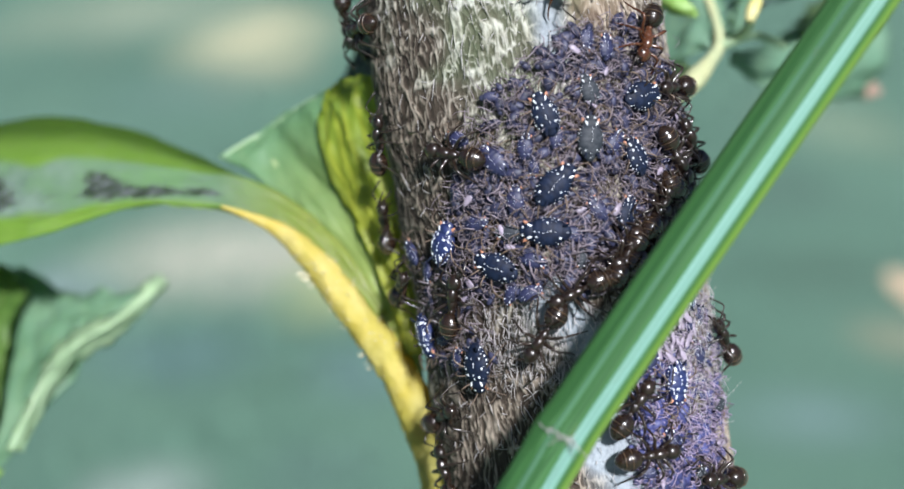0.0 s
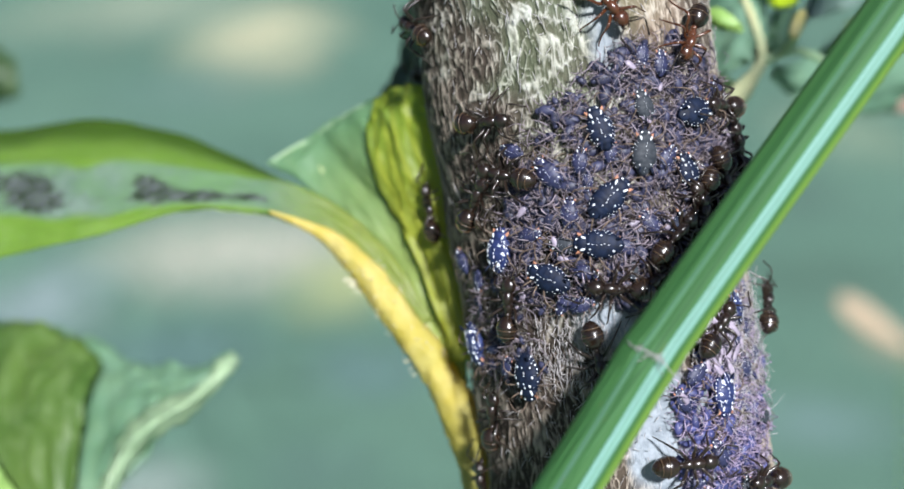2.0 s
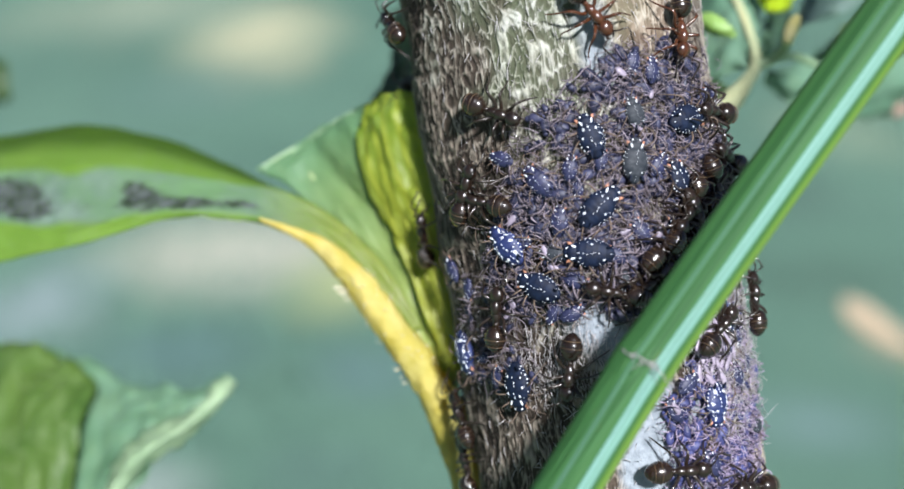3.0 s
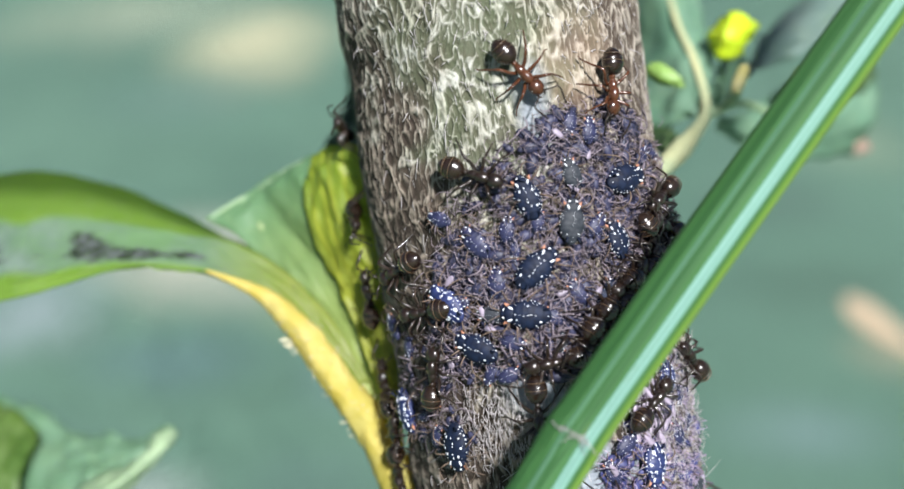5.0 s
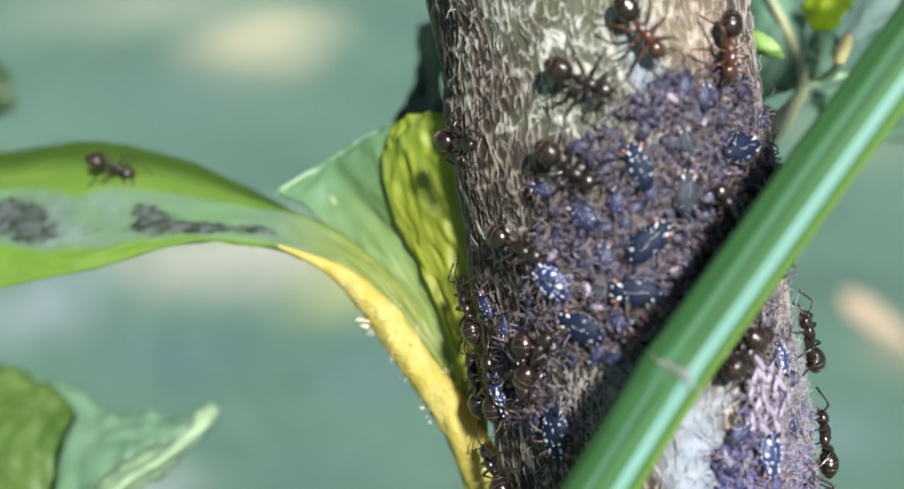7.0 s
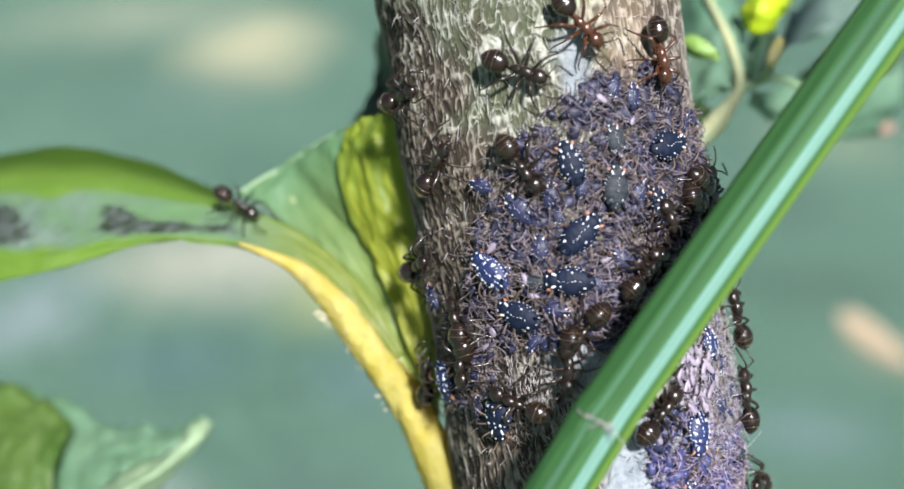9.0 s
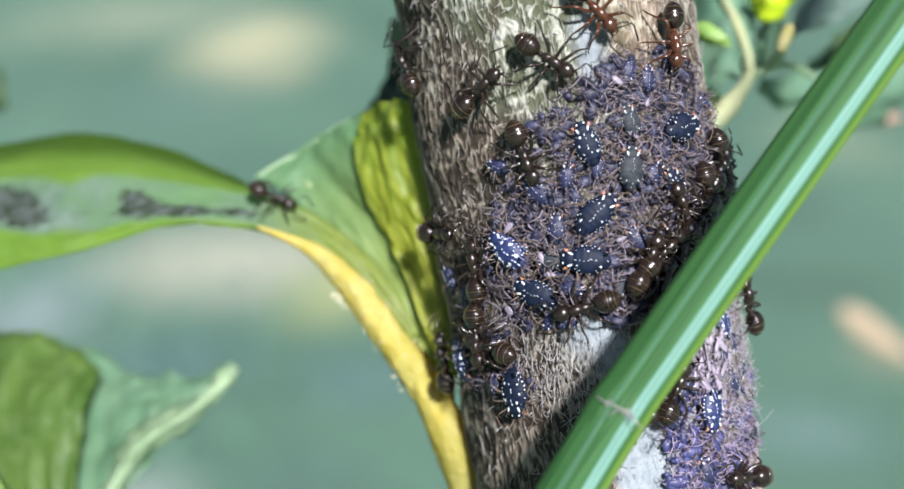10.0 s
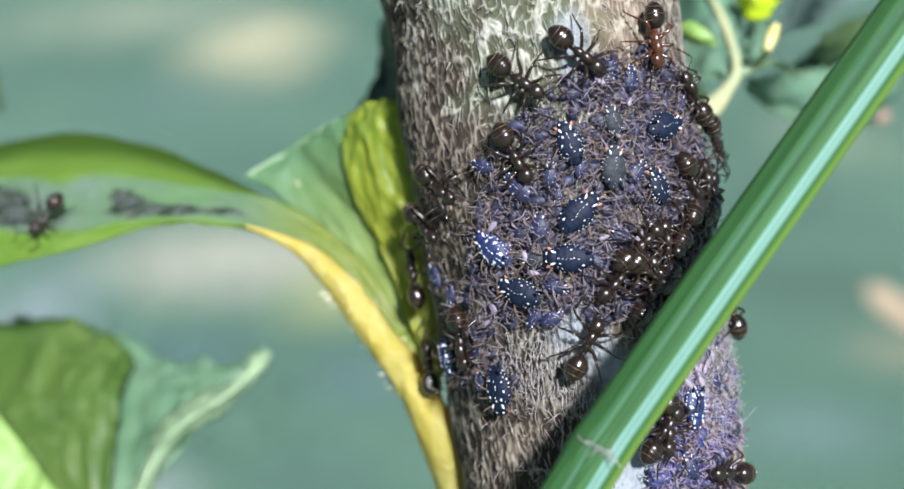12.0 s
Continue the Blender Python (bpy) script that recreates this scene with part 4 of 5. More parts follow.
wanderer = copy_thing(masters["dusted"], on_stem(-32.2, 1.0, 129, 0.3))
wanderer.scale = (0.95, 0.95, 0.95)

# the crowd of young aphids and their tangle of legs and cast skins
def build_crowd():
    rng = np.random.RandomState(17)
    fluff, skins = Build(), Build()
    sets = [(Build(), Build()), (Build(), Build())]

    def local(theta, h, lift):
        a = radians(theta)
        r = float(stem_radius(h)) + lift
        return np.array([r * math.sin(a), -r * math.cos(a), h])

    for which, (polygon, count, size) in enumerate(COLONY):
        bodies, threads = sets[1 if which == 1 else 0]
        xs, ys = [p[0] for p in polygon], [p[1] for p in polygon]
        made = 0
        while made < count:
            t, h = rng.uniform(min(xs), max(xs)), rng.uniform(min(ys), max(ys))
            if not inside(t + rng.normal() * 3, h + rng.normal() * 0.4, polygon):
                continue
            made += 1
            m = np.array(on_stem(t, h, rng.uniform(0, 360)).to_3x3())
            m = np.array((STEM.to_3x3().inverted() @ Matrix(m.tolist())))
            k = size * rng.uniform(0.26, 0.58)
            lift = rng.uniform(0.05, 0.4)
            at = local(t, h, lift)
            turn = Matrix(m.tolist())
            bodies.ball(at, (k * 1.0, k * 0.62, k * 0.5), turn, 10, 7, lambda q: 1 + 0.16 * q)
            bodies.ball(at + m @ [k * 0.95, 0, -0.04], (k * 0.4, k * 0.42, k * 0.34), turn, 6, 4)
            for s in (1, -1):
                for x, reach in ((0.6, 0.9), (0.3, 0.1), (0.0, -0.9)):
                    if rng.rand() < 0.62:
                        q = [np.array([k * x, k * 0.5 * s, 0.0]), np.array([k * (x + reach * 0.5), k * 1.1 * s, k * 0.6 + rng.uniform(0, 0.25)]),
                             np.array([k * (x + reach) + rng.normal() * 0.1, k * 1.6 * s + rng.normal() * 0.1, -0.15])]
                        threads.tube([at + m @ v for v in q], [0.034, 0.028, 0.015], 4)
        # bent legs and feelers that arch over the backs
        for _ in range(int(count * (3.6 if which != 1 else 2.0))):
            t, h = rng.uniform(min(xs), max(xs)), rng.uniform(min(ys), max(ys))
            if not inside(t + rng.normal() * 5, h + rng.normal() * 0.6, polygon):
                continue
            base = rng.uniform(0.25, 0.75)
            p = local(t, h, base)
            out = local(t, h, 1.0) - local(t, h, 0.0)
            side = np.cross(out, [0, 0, 1.0])
            a = rng.uniform(0, 2 * math.pi)
            d = side * math.cos(a) + np.array([0, 0, 1.0]) * math.sin(a)
            e = np.cross(out, d) * rng.normal() * 0.35
            long = rng.uniform(0.45, 1.5) * (0.75 if which == 1 else 1.0)
            top = rng.uniform(0.05, 0.3)
            line = [p, p + d * long * 0.35 + e * long * 0.35 + out * top, p + d * long * 0.7 + e * long * 0.4 + out * top * 0.6, p + d * long + out * rng.uniform(-0.3, 0.1)]
            threads.tube(smooth_line(line, 7), rng.choice([0.45, 0.6, 0.8, 1.2]) * np.array([0.03, 0.03, 0.028, 0.026, 0.023, 0.018, 0.01]), 4)
    for polygon, count, size in COLONY:
        xs, ys = [p[0] for p in polygon], [p[1] for p in polygon]
        for _ in range(count // 14):
            t, h = rng.uniform(min(xs), max(xs)), rng.uniform(min(ys), max(ys))
            if inside(t, h, polygon):
                at = local(t, h, rng.uniform(0.45, 0.8))
                m = STEM.to_3x3().inverted() @ on_stem(t, h, rng.uniform(0, 360)).to_3x3()
                k = rng.uniform(0.2, 0.42)
                skins.ball(at, (k, k * 0.45, k * 0.18), m, 8, 6, lambda s: 1 - 0.35 * s)
                for _ in range(5):
                    d = np.array(m @ Vector((rng.normal() * 0.5, rng.normal() * 0.5, 0.05)))
                    skins.tube([at, at + d * 0.6 + rng.normal(size=3) * 0.05, at + d], [0.018, 0.015, 0.008], 4)
    # a clump of pale lilac shed skins on the lower flank
    for _ in range(46):
        t, h = 33 + rng.normal() * 4, -5.8 + rng.normal() * 1.1
        at = local(t, h, rng.uniform(0.5, 0.9))
        m = STEM.to_3x3().inverted() @ on_stem(t, h, rng.uniform(50, 130)).to_3x3()
        k = rng.uniform(0.25, 0.6)
        skins.ball(at, (k, k * 0.3, k * 0.16), m, 8, 6, lambda s: 1 - 0.35 * s)
        for _ in range(4):
            d = np.array(m @ Vector((rng.normal() * 0.6, rng.normal() * 0.4, 0.05)))
            skins.tube([at, at + d * 0.6 + rng.normal(size=3) * 0.05, at + d], [0.024, 0.02, 0.008], 4)
    # pale fuzz over the bark, thickest round the colony
    for _ in range(1300):
        t, h = rng.normal() * 42, rng.uniform(-17, 17)
        if abs(t) > 70:
            continue
        p = local(t, h, 0.05)
        out = local(t, h, 1.0) - p
        d = rng.normal(size=3) * 0.2
        d[2] *= 1.8
        fluff.tube([p, p + d * 0.6 + out * rng.uniform(0.0, 0.12), p + d * 1.3 + out * rng.uniform(0, 0.1)], [0.022, 0.019, 0.009], 4)
    # matted fibres on the bare patch under the colony
    for _ in range(650):
        t, h = rng.normal() * 11 - 20, rng.normal() * 1.6 - 5.2
        if h > -3 + 0.03 * t:
            continue
        p = local(t, h, 0.1)
        out = local(t, h, 1.0) - local(t, h, 0.0)
        d = rng.normal(size=3) * 0.14
        d[2] = rng.normal() * 0.6
        fluff.tube(smooth_line([p, p + d * 0.5 + rng.normal(size=3) * 0.06 + out * 0.08, p + d - out * 0.1], 5), np.array([0.02, 0.022, 0.02, 0.016, 0.008]) * rng.uniform(0.5, 1.2), 4)
    # cottony wax threads on the lower flank
    for _ in range(800):
        t, h = rng.normal() * 9 + 44, rng.normal() * 2.4 - 6
        p = local(t, h, 0.6)
        out = local(t, h, 1.0) - local(t, h, 0.0)
        d = rng.normal(size=3) * 0.7
        d[2] *= 1.5
        d -= out * (d @ out) * 0.95
        fluff.tube(smooth_line([p, p + d * 0.4 + rng.normal(size=3) * 0.14, p + d * 0.7 + rng.normal(size=3) * 0.2], 6), 0.012, 4)
    for name, b, material, label in (("aphid_crowd", sets[0][0], NYMPH, "dense crowd of small blue-grey young aphids"),
                                     ("leg_tangle", sets[0][1], TANGLE, "tangle of thin brown aphid legs and feelers"),
                                     ("aphid_crowd", sets[1][0], NYMPH_BLUE, "dense crowd of small blue-violet young aphids"),
                                     ("leg_tangle", sets[1][1], TANGLE_LILAC, "tangle of thin pale lilac aphid legs"),
                                     ("cast_skins", skins, CAST, "pale papery cast skins lying among the aphids"),
                                     ("bark_fuzz", fluff, FUZZ, "pale wispy fuzz and wax threads on the bark")):
        tagged(part(name, b, material, None, "", STEM), label, "insects" if name == "aphid_crowd" else "fuzz", "", "stuff")


build_crowd()


# ---- ants ----
def ant_meshes():
    head = Build()
    head.ball((1.42, 0, 0.78), (0.46, 0.42, 0.34), nu=20, nv=14, shape=lambda s: 1.02 - 0.14 * s)
    thorax = Build()
    thorax.ball((0.66, 0, 0.82), (0.48, 0.31, 0.33), nu=18, nv=12)
    thorax.ball((0.16, 0, 0.74), (0.42, 0.26, 0.28), nu=16, nv=10, shape=lambda s: 1 + 0.1 * s)
    thorax.ball((1.02, 0, 0.76), (0.2, 0.15, 0.16), nu=10, nv=6)
    waist = Build()
    waist.ball((-0.28, 0, 0.68), (0.17, 0.17, 0.26), nu=12, nv=8)
    waist.tube([(-0.55, 0, 0.66), (-0.28, 0, 0.62), (0.0, 0, 0.64)], 0.09, 8)
    gaster = Build()
    step = lambda s: (0.97 + 0.05 * (((s + 1) * 2.1) % 1.0)) * (1.0 + 0.1 * s - 0.12 * s * s)
    gaster.ball((-1.14, 0, 0.78), (0.8, 0.62, 0.56), pose(0, 0, 0, 0, -6), 26, 40, step)
    bands = []
    for x in (-1.5, -1.1, -0.74):
        q = (x + 1.14) / 0.8
        g = math.sqrt(1 - q * q) * 1.01 * (1.0 + 0.1 * q - 0.12 * q * q)
        band = Build()
        bands.append(band)
        band.tube([(x, 0.62 * g * math.cos(t), 0.78 + (x + 1.14) * -0.1 + 0.56 * g * math.sin(t)) for t in np.linspace(-0.4, math.pi + 0.4, 22)], 0.028, 5)
    jaws, eyes = [Build(), Build()], [Build(), Build()]
    for s, jaw in zip((1, -1), jaws):
        jaw.tube(smooth_line([(1.72, 0.2 * s, 0.64), (1.92, 0.2 * s, 0.6), (2.0, 0.04 * s, 0.58)], 7), np.linspace(0.09, 0.03, 7), 6)
    for s, eye in zip((1, -1), eyes):
        eye.ball((1.42, 0.36 * s, 0.92), (0.1, 0.06, 0.09), nu=8, nv=6)
    return head, thorax, waist, gaster, bands, jaws, eyes


ANT_LEG_PLAN = [(0.82, 0.2, [(0, 0, 0), (0.25, 0.3, 0.1), (0.55, 0.8, 0.4), (0.75, 1.25, -0.1), (1.05, 1.6, -0.55), (1.25, 1.75, -0.6)]),
                (0.5, 0.22, [(0, 0, 0), (0.0, 0.35, 0.1), (0.0, 0.95, 0.45), (-0.1, 1.5, -0.1), (-0.2, 1.9, -0.55), (-0.15, 2.15, -0.6)]),
                (0.15, 0.2, [(0, 0, 0), (-0.2, 0.35, 0.1), (-0.75, 0.85, 0.5), (-1.25, 1.3, -0.1), (-1.65, 1.65, -0.55), (-1.85, 1.8, -0.6)])]


def ant_kit(red):
    body = ANT_RED if red else ANT_DARK
    head, thorax, waist, gaster, bands, jaws, eyes = ant_meshes()
    kit = [("head", head.mesh("head", body)), ("thorax", thorax.mesh("thorax", body)), ("waist", waist.mesh("waist", body)),
           ("gaster", gaster.mesh("gaster", ANT_GASTER))]
    kit += [("segment_band", b.mesh("segment_band", ANT_BAND)) for b in bands]
    kit += [("mandible", b.mesh("mandible", ANT_LEG)) for b in jaws] + [("eye", b.mesh("eye", ANT_DARK)) for b in eyes]
    legs = [leg_mesh("leg", [(0.86 * x, 0.82 * y * s, z) for x, y, z in pts], (0.11, 0.11, 0.085, 0.055, 0.042, 0.026), ANT_RED if red else ANT_LEG)
            for _, _, pts in ANT_LEG_PLAN for s in (1, -1)]
    feelers = []
    for s in (1, -1):
        b = Build()
        b.tube([(0, 0, 0), (0.2, 0.3 * s, 0.2), (0.35, 0.68 * s, 0.3), (0.55, 0.72 * s, 0.22), (0.95, 0.6 * s, 0.0), (1.3, 0.5 * s, -0.2)],
               [0.05, 0.04, 0.045, 0.05, 0.05, 0.055], 7)
        feelers.append(b.mesh("antenna", ANT_LEG))
    return kit, legs, feelers


KITS = {False: ant_kit(False), True: ant_kit(True)}


def make_ant(red, label):
    ant = thing("ant", label, "ant", "ants on the plant")
    kit, legs, feelers = KITS[red]
    made = {}
    for name, me in kit:
        owner = made["gaster"] if name == "segment_band" else made["head"] if name in ("mandible", "eye") else ant
        made[name] = part(name, me, None, owner)
    moving = []
    for k, (x, y, _) in enumerate(ANT_LEG_PLAN):
        for j, s in enumerate((1, -1)):
            leg = part("leg", legs[2 * k + j], None, ant, "", pose(x * MM, y * s * MM, 0.6 * MM))
            moving.append((leg, x, y * s, 0.6, k, s))
    for j, s in enumerate((1, -1)):
        part("antenna", feelers[j], None, made["head"], "", pose(1.76 * MM, 0.14 * s * MM, 0.9 * MM))
    return ant, moving


# per ant: seconds, degrees round the stem, height, heading
ANT_PATHS = [
    [(0, -64.1, 12.2, 175), (0.5, -65.4, 12.2, 173), (1, -69, 12.3, 169), (1.5, -60.5, 11.9, 144), (2, -64.2, 12.7, 150), (2.5, -72.1, 13.1, 153), (3, -74.2, 13.6, 146), (3.5, -75, 13.6, 149), (5.3, -125, 17, 100), (12, -150, 25, 100)],
    [(0, -86.1, 13.5, -92), (0.5, -87.5, 13.1, -62), (1, -87.5, 15.3, -90), (1.5, -77.5, 14.6, -39), (2.5, -100, 22, 90), (12, -140, 30, 90)],
    [(0, 40.2, 8.9, -122), (0.5, 39.7, 9.2, -126), (1, 36.6, 9.7, -157), (1.5, 38, 9.9, -149), (2, 36.9, 9.8, -125), (2.5, 39, 10.7, -102), (3, 36.5, 10.5, -99), (3.5, 35.7, 10.9, -96), (5.5, 33.5, 10.6, -105), (6, 33.4, 10.6, -110), (6.5, 32.8, 10.6, -105), (7, 33.9, 10.6, -104), (9, 35.6, 10.5, -90), (9.5, 35.5, 10.4, -94), (10, 35.3, 10.4, -97), (10.5, 34.6, 10.4, -96), (11, 36, 10.4, -96), (11.5, 35.7, 10.4, -97), (12, 34.6, 10.4, -97)],
    [(0, 6.1, 12.4, -53), (0.5, 3, 12.4, -50), (1, 2.7, 11.7, -76), (1.5, 7.4, 11.8, -52), (2, 6.7, 11.8, -58), (2.5, 7.1, 11.8, -61), (3, 4.8, 11.7, -59), (3.5, 3.6, 12, -61), (5.5, 2.9, 11.8, -55), (6, 4.2, 11.9, -59), (6.5, 4.2, 11.9, -60), (7, 5, 11.8, -62), (9, 8.1, 12.3, -56), (9.5, 9.1, 12.1, -60), (10, 7.5, 12.2, -56), (10.5, 4, 22, 100), (12, 0, 32, 100)],
    [(0, -120, 12, 0), (3.5, -115, 11, 0), (5.3, -80, 11.5, 20), (5.5, -26.2, 11.1, 22), (6, -18.8, 10.2, -43), (6.5, -13.9, 9.8, -36), (7, -13.7, 9.9, -35), (9, -12.7, 10.5, -30), (9.5, -7.7, 10.4, -30), (10, -9.1, 10.1, -43), (10.5, -6.1, 10.4, -47), (11, 0.5, 10, -52), (11.5, 6.6, 9.9, -44), (12, 6.1, 10, -47)],
    [(0, -68.3, 5.9, 64), (0.5, -61.2, 5.8, 74), (1, -63.9, 5.9, 72), (1.5, -47.3, 6.1, -1), (2, -38.4, 6.9, -7), (2.5, -33.6, 7.3, -1), (3, -30, 7.6, -29), (3.5, -20.6, 8.3, -16), (5.5, -16.3, 6.9, -36), (6, -25, 6.8, -61), (6.5, -27, 5.3, -73), (7, -21.1, 6.1, -44), (9, -15.8, 5.9, -62), (9.5, -17.9, 6.3, -59), (10, -20.2, 5.6, -78), (10.5, -21.4, 5.9, -75), (11, -19.6, 6.2, -64), (11.5, -19.8, 5.7, -71), (12, -18.2, 5.5, -69)],
    [(0, -30.7, 4.4, 159), (0.5, -33.4, 4, 163), (1, -33.1, 3.9, 157), (1.5, -32.4, 3.9, 161), (2, -32.5, 4, 160), (2.5, -33, 3.6, 156), (3, -38.3, 3.2, 160), (3.5, -40.1, 3.9, 159), (5.3, -40, -1, 200), (5.5, -40, -2, 260), (7, -45, -3, 260), (12, -50, -3.5, 270)],
    [(0, -82.9, 1.5, 54), (0.5, -72.4, 1.8, 66), (1, -75.9, 2.2, 54), (1.5, -77.4, 2.7, 73), (2, -88.8, 2.9, 90), (2.5, -87.2, 1.9, 86), (3, -85, 1.7, 65), (3.5, -83.7, 1.5, 57), (5.5, -85.5, 1.5, 90), (6, -81, 1.6, 79), (6.5, -73.7, 0.3, 117), (7, -72.4, -0.3, 107), (9, -67.4, 1.6, 11), (9.5, -65.6, 2.5, 0), (10, -62.1, 2.4, -7), (10.5, -66.8, 2.5, 0), (11, -69.2, 2.7, -25), (11.5, -68.2, 2.7, -29), (12, -61.5, 2.8, -38)],
    [(0, -74.5, -1.9, 24), (0.5, -66.7, -1.3, 44), (1, -67.2, -0.6, 49), (1.5, -51.3, 1.4, 56), (2, -47.3, 2.8, 47), (2.5, -46.9, 3.2, 53), (3, -45.3, 3.7, 60), (3.5, -46.1, 5.7, 73), (5.5, -49.7, 2.2, 232), (6, -50.3, 2.5, 217), (6.5, -47.2, 3.3, 302), (7, -41.6, 2.8, 330), (9, -46.4, 6.4, 401), (9.5, -41.5, 7.7, 411), (10, -32.5, 9, 390), (10.5, -21.7, 9.5, 371), (11, -17.4, 9.3, 330), (11.5, -15.3, 9.1, 321), (12, -13.7, 9.2, 315)],
    [(0, -120, -2, 90), (3.5, -112, 2, 90), (5.5, -78, 7.4, -60), (6, -78.1, 6.4, -84), (6.5, -74, 7.5, -65), (7, -61, 8.2, -13), (9, -58.2, 10.5, 4), (9.5, -50.7, 11.1, 30), (10, -63.9, 11.4, 113), (10.5, -80, 12.2, 132), (11, -100, 18, 110), (12, -120, 25, 100)],
    [(0, -130, 10, 270), (10, -118, 12, 270), (10.5, -92, 11, 280), (11, -87.5, 7.4, 268), (11.5, -44.2, 6.1, 342), (12, -49.5, 4.7, 320)],
    [(0, -59.5, -8.9, 18), (0.5, -50.3, -8.5, 28), (1, -49.8, -8.7, 26), (1.5, -47.9, -8.9, 21), (2, -56.3, -8.7, 71), (2.5, -67.7, -8.5, 100), (3, -72, -8.2, 119), (3.5, -78.5, -9.2, 145), (5.5, -80.5, -9.2, 135), (6, -77.1, -8.5, 140), (6.5, -68.7, -7.9, 112), (7, -71.1, -8.6, 133), (8.8, -80, -17, 250), (12, -100, -24, 270)],
    [(0, -63.4, -12.1, 99), (0.5, -59.3, -12.4, 87), (1, -74, -11.7, 90), (1.5, -72.8, -11.3, 82), (2, -73.6, -12.8, 85), (2.5, -67.2, -11.6, 82), (3, -76.3, -11.1, 87), (3.7, -85, -15, 90), (5.3, -90, -20, 270), (12, -100, -28, 270)],
    [(0, -125, -8, 90), (3.5, -110, -7, 90), (5.5, -85.4, -3.2, 90), (6, -86.7, -3.8, 89), (6.5, -78.1, -4.1, 94), (7, -77.3, -4.2, 100), (9, -80.5, -4.8, 46), (9.5, -79.2, -4.8, 78), (10, -77.1, -4.8, 88), (10.5, -84.6, -5.1, 65), (11, -81.4, -5, 57), (11.5, -80.2, -5, 50), (12, -82.8, -5.3, 66)],
    [(0, -120, -14, 90), (5.3, -75, -6, 60), (7.2, -62, -4, 90), (9, -47, -1.8, 100), (9.5, -41.9, -0.8, 91), (10, -44.7, 0.1, 87), (10.5, -56.4, -2.9, 135), (11, -79.7, -1.6, 147), (11.5, -78.7, -1, 115), (12, -81.4, -0.1, 97)],
    [(0, -42.2, -3.1, 69), (0.5, -40.4, -2.8, 81), (1, -40.1, -3.1, 74), (1.5, -40, -3, 72), (2, -39.8, -2.8, 76), (2.5, -40.2, -2.9, 75), (3, -40.5, -2.8, 76), (3.5, -41.2, -3.2, 74), (5.5, -42.1, -2.7, 75), (6, -42.7, -2.8, 68), (6.5, -39.6, -3.4, 38), (7, -40.7, -2.8, 48), (9, -27.9, -5.8, 152), (9.5, -25.6, -5.3, 146), (10, -43.8, -3.9, 161), (10.5, -27.9, -5.9, 119), (11, -8.6, -6, 78), (11.5, -6.1, -5.7, 65), (12, -5.3, -4.7, 55)],
    [(0, 1.5, -3.2, -163), (0.5, -12.6, -4.1, -153), (1, 1, -3.4, -177), (1.5, 2.7, -3.2, -195), (2, -1, -2.5, -192), (2.5, -1.4, -2.5, -187), (3, 1.2, -2.3, -199), (3.5, -6.9, -2.1, -173), (5.5, 3.3, -2.7, -176), (6, -0.5, -2.3, -167), (6.5, -4.3, -2.7, -165), (7, -2.6, -1.7, -140), (9, -3.8, -2.6, -139), (9.5, -2.6, -2.4, -156), (10, -7.9, -2.4, -173), (10.5, -0.6, -2.1, -131), (11, 0.8, -2.3, -118), (11.5, 6.8, -1.3, -136), (12, 9.8, -1.4, -144)],
    [(0, 25, -1.5, 51), (1.5, 25, -1.5, 51), (2.5, 25.1, -0.6, 47), (3.5, 26.3, 1.2, 56), (5.5, 30.9, 0.2, 50), (6.5, 25.6, 0.6, 48), (9, 18.2, -0.6, 58), (10, 12.7, -0.8, 55), (12, 19.3, -1.5, 134)],
    [(0, 38.4, 0.1, -121), (1.5, 38.4, 0.1, -121), (2.5, 37.9, 0.5, -121), (5.5, 34.7, 0.4, -132), (6.5, 32.4, 0.4, -122), (9, 34.3, 0.7, -128), (10, 37.2, 1, -130), (12, 36.1, 0.3, -131)],
    [(0, 18, -2.1, -134), (2.5, 12.2, -2.1, -155), (5.5, 16.5, -1.2, -116), (9.5, 16.9, -2, 64), (12, 18.6, -2.7, 45)],
    [(0, 41, 0.2, -77), (2.5, 32.2, 1.4, -117), (5.5, 37.7, 1, 37), (9.5, 49.3, 3.5, 37), (12, 52.8, 1.8, 50)],
    [(0, 52, 6.1, -178), (1, 49.3, 5.9, -178), (2.5, 50.2, 6, -186), (3.5, 49.7, 6, -185), (5.5, 50.9, 4.1, -149), (6, 49.6, 3.7, -145), (6.5, 47.5, 3.7, -157), (7, 44.4, 3.7, -150), (9, 50.1, 3.3, -39), (9.5, 55.8, 3.5, -36), (10, 53.7, 3.9, -75), (10.5, 55.8, 4.9, -236), (11, 57.4, 4.7, -127), (11.5, 59.9, 4.5, -127), (12, 68.4, 5, -44)],
    [(0, 58.4, 3, 124), (1, 57.6, 3, 115), (1.5, 57.1, 3.3, 106), (2.5, 58.7, 3.6, 108), (3.5, 52.4, 3.5, 208), (5.5, 51.9, 2.9, 147), (6.5, 52.4, 3.1, 126), (9, 48.7, 2.6, 264), (10, 47, 1.9, 218), (12, 52, 2.2, 91)],
    [(0, 120, 10, 90), (10, 115, 11, 90), (10.5, 90, 10, 100), (11, 55.1, 8.8, 121), (11.5, 53.6, 9, 122), (12, 52.1, 7.1, 126)],
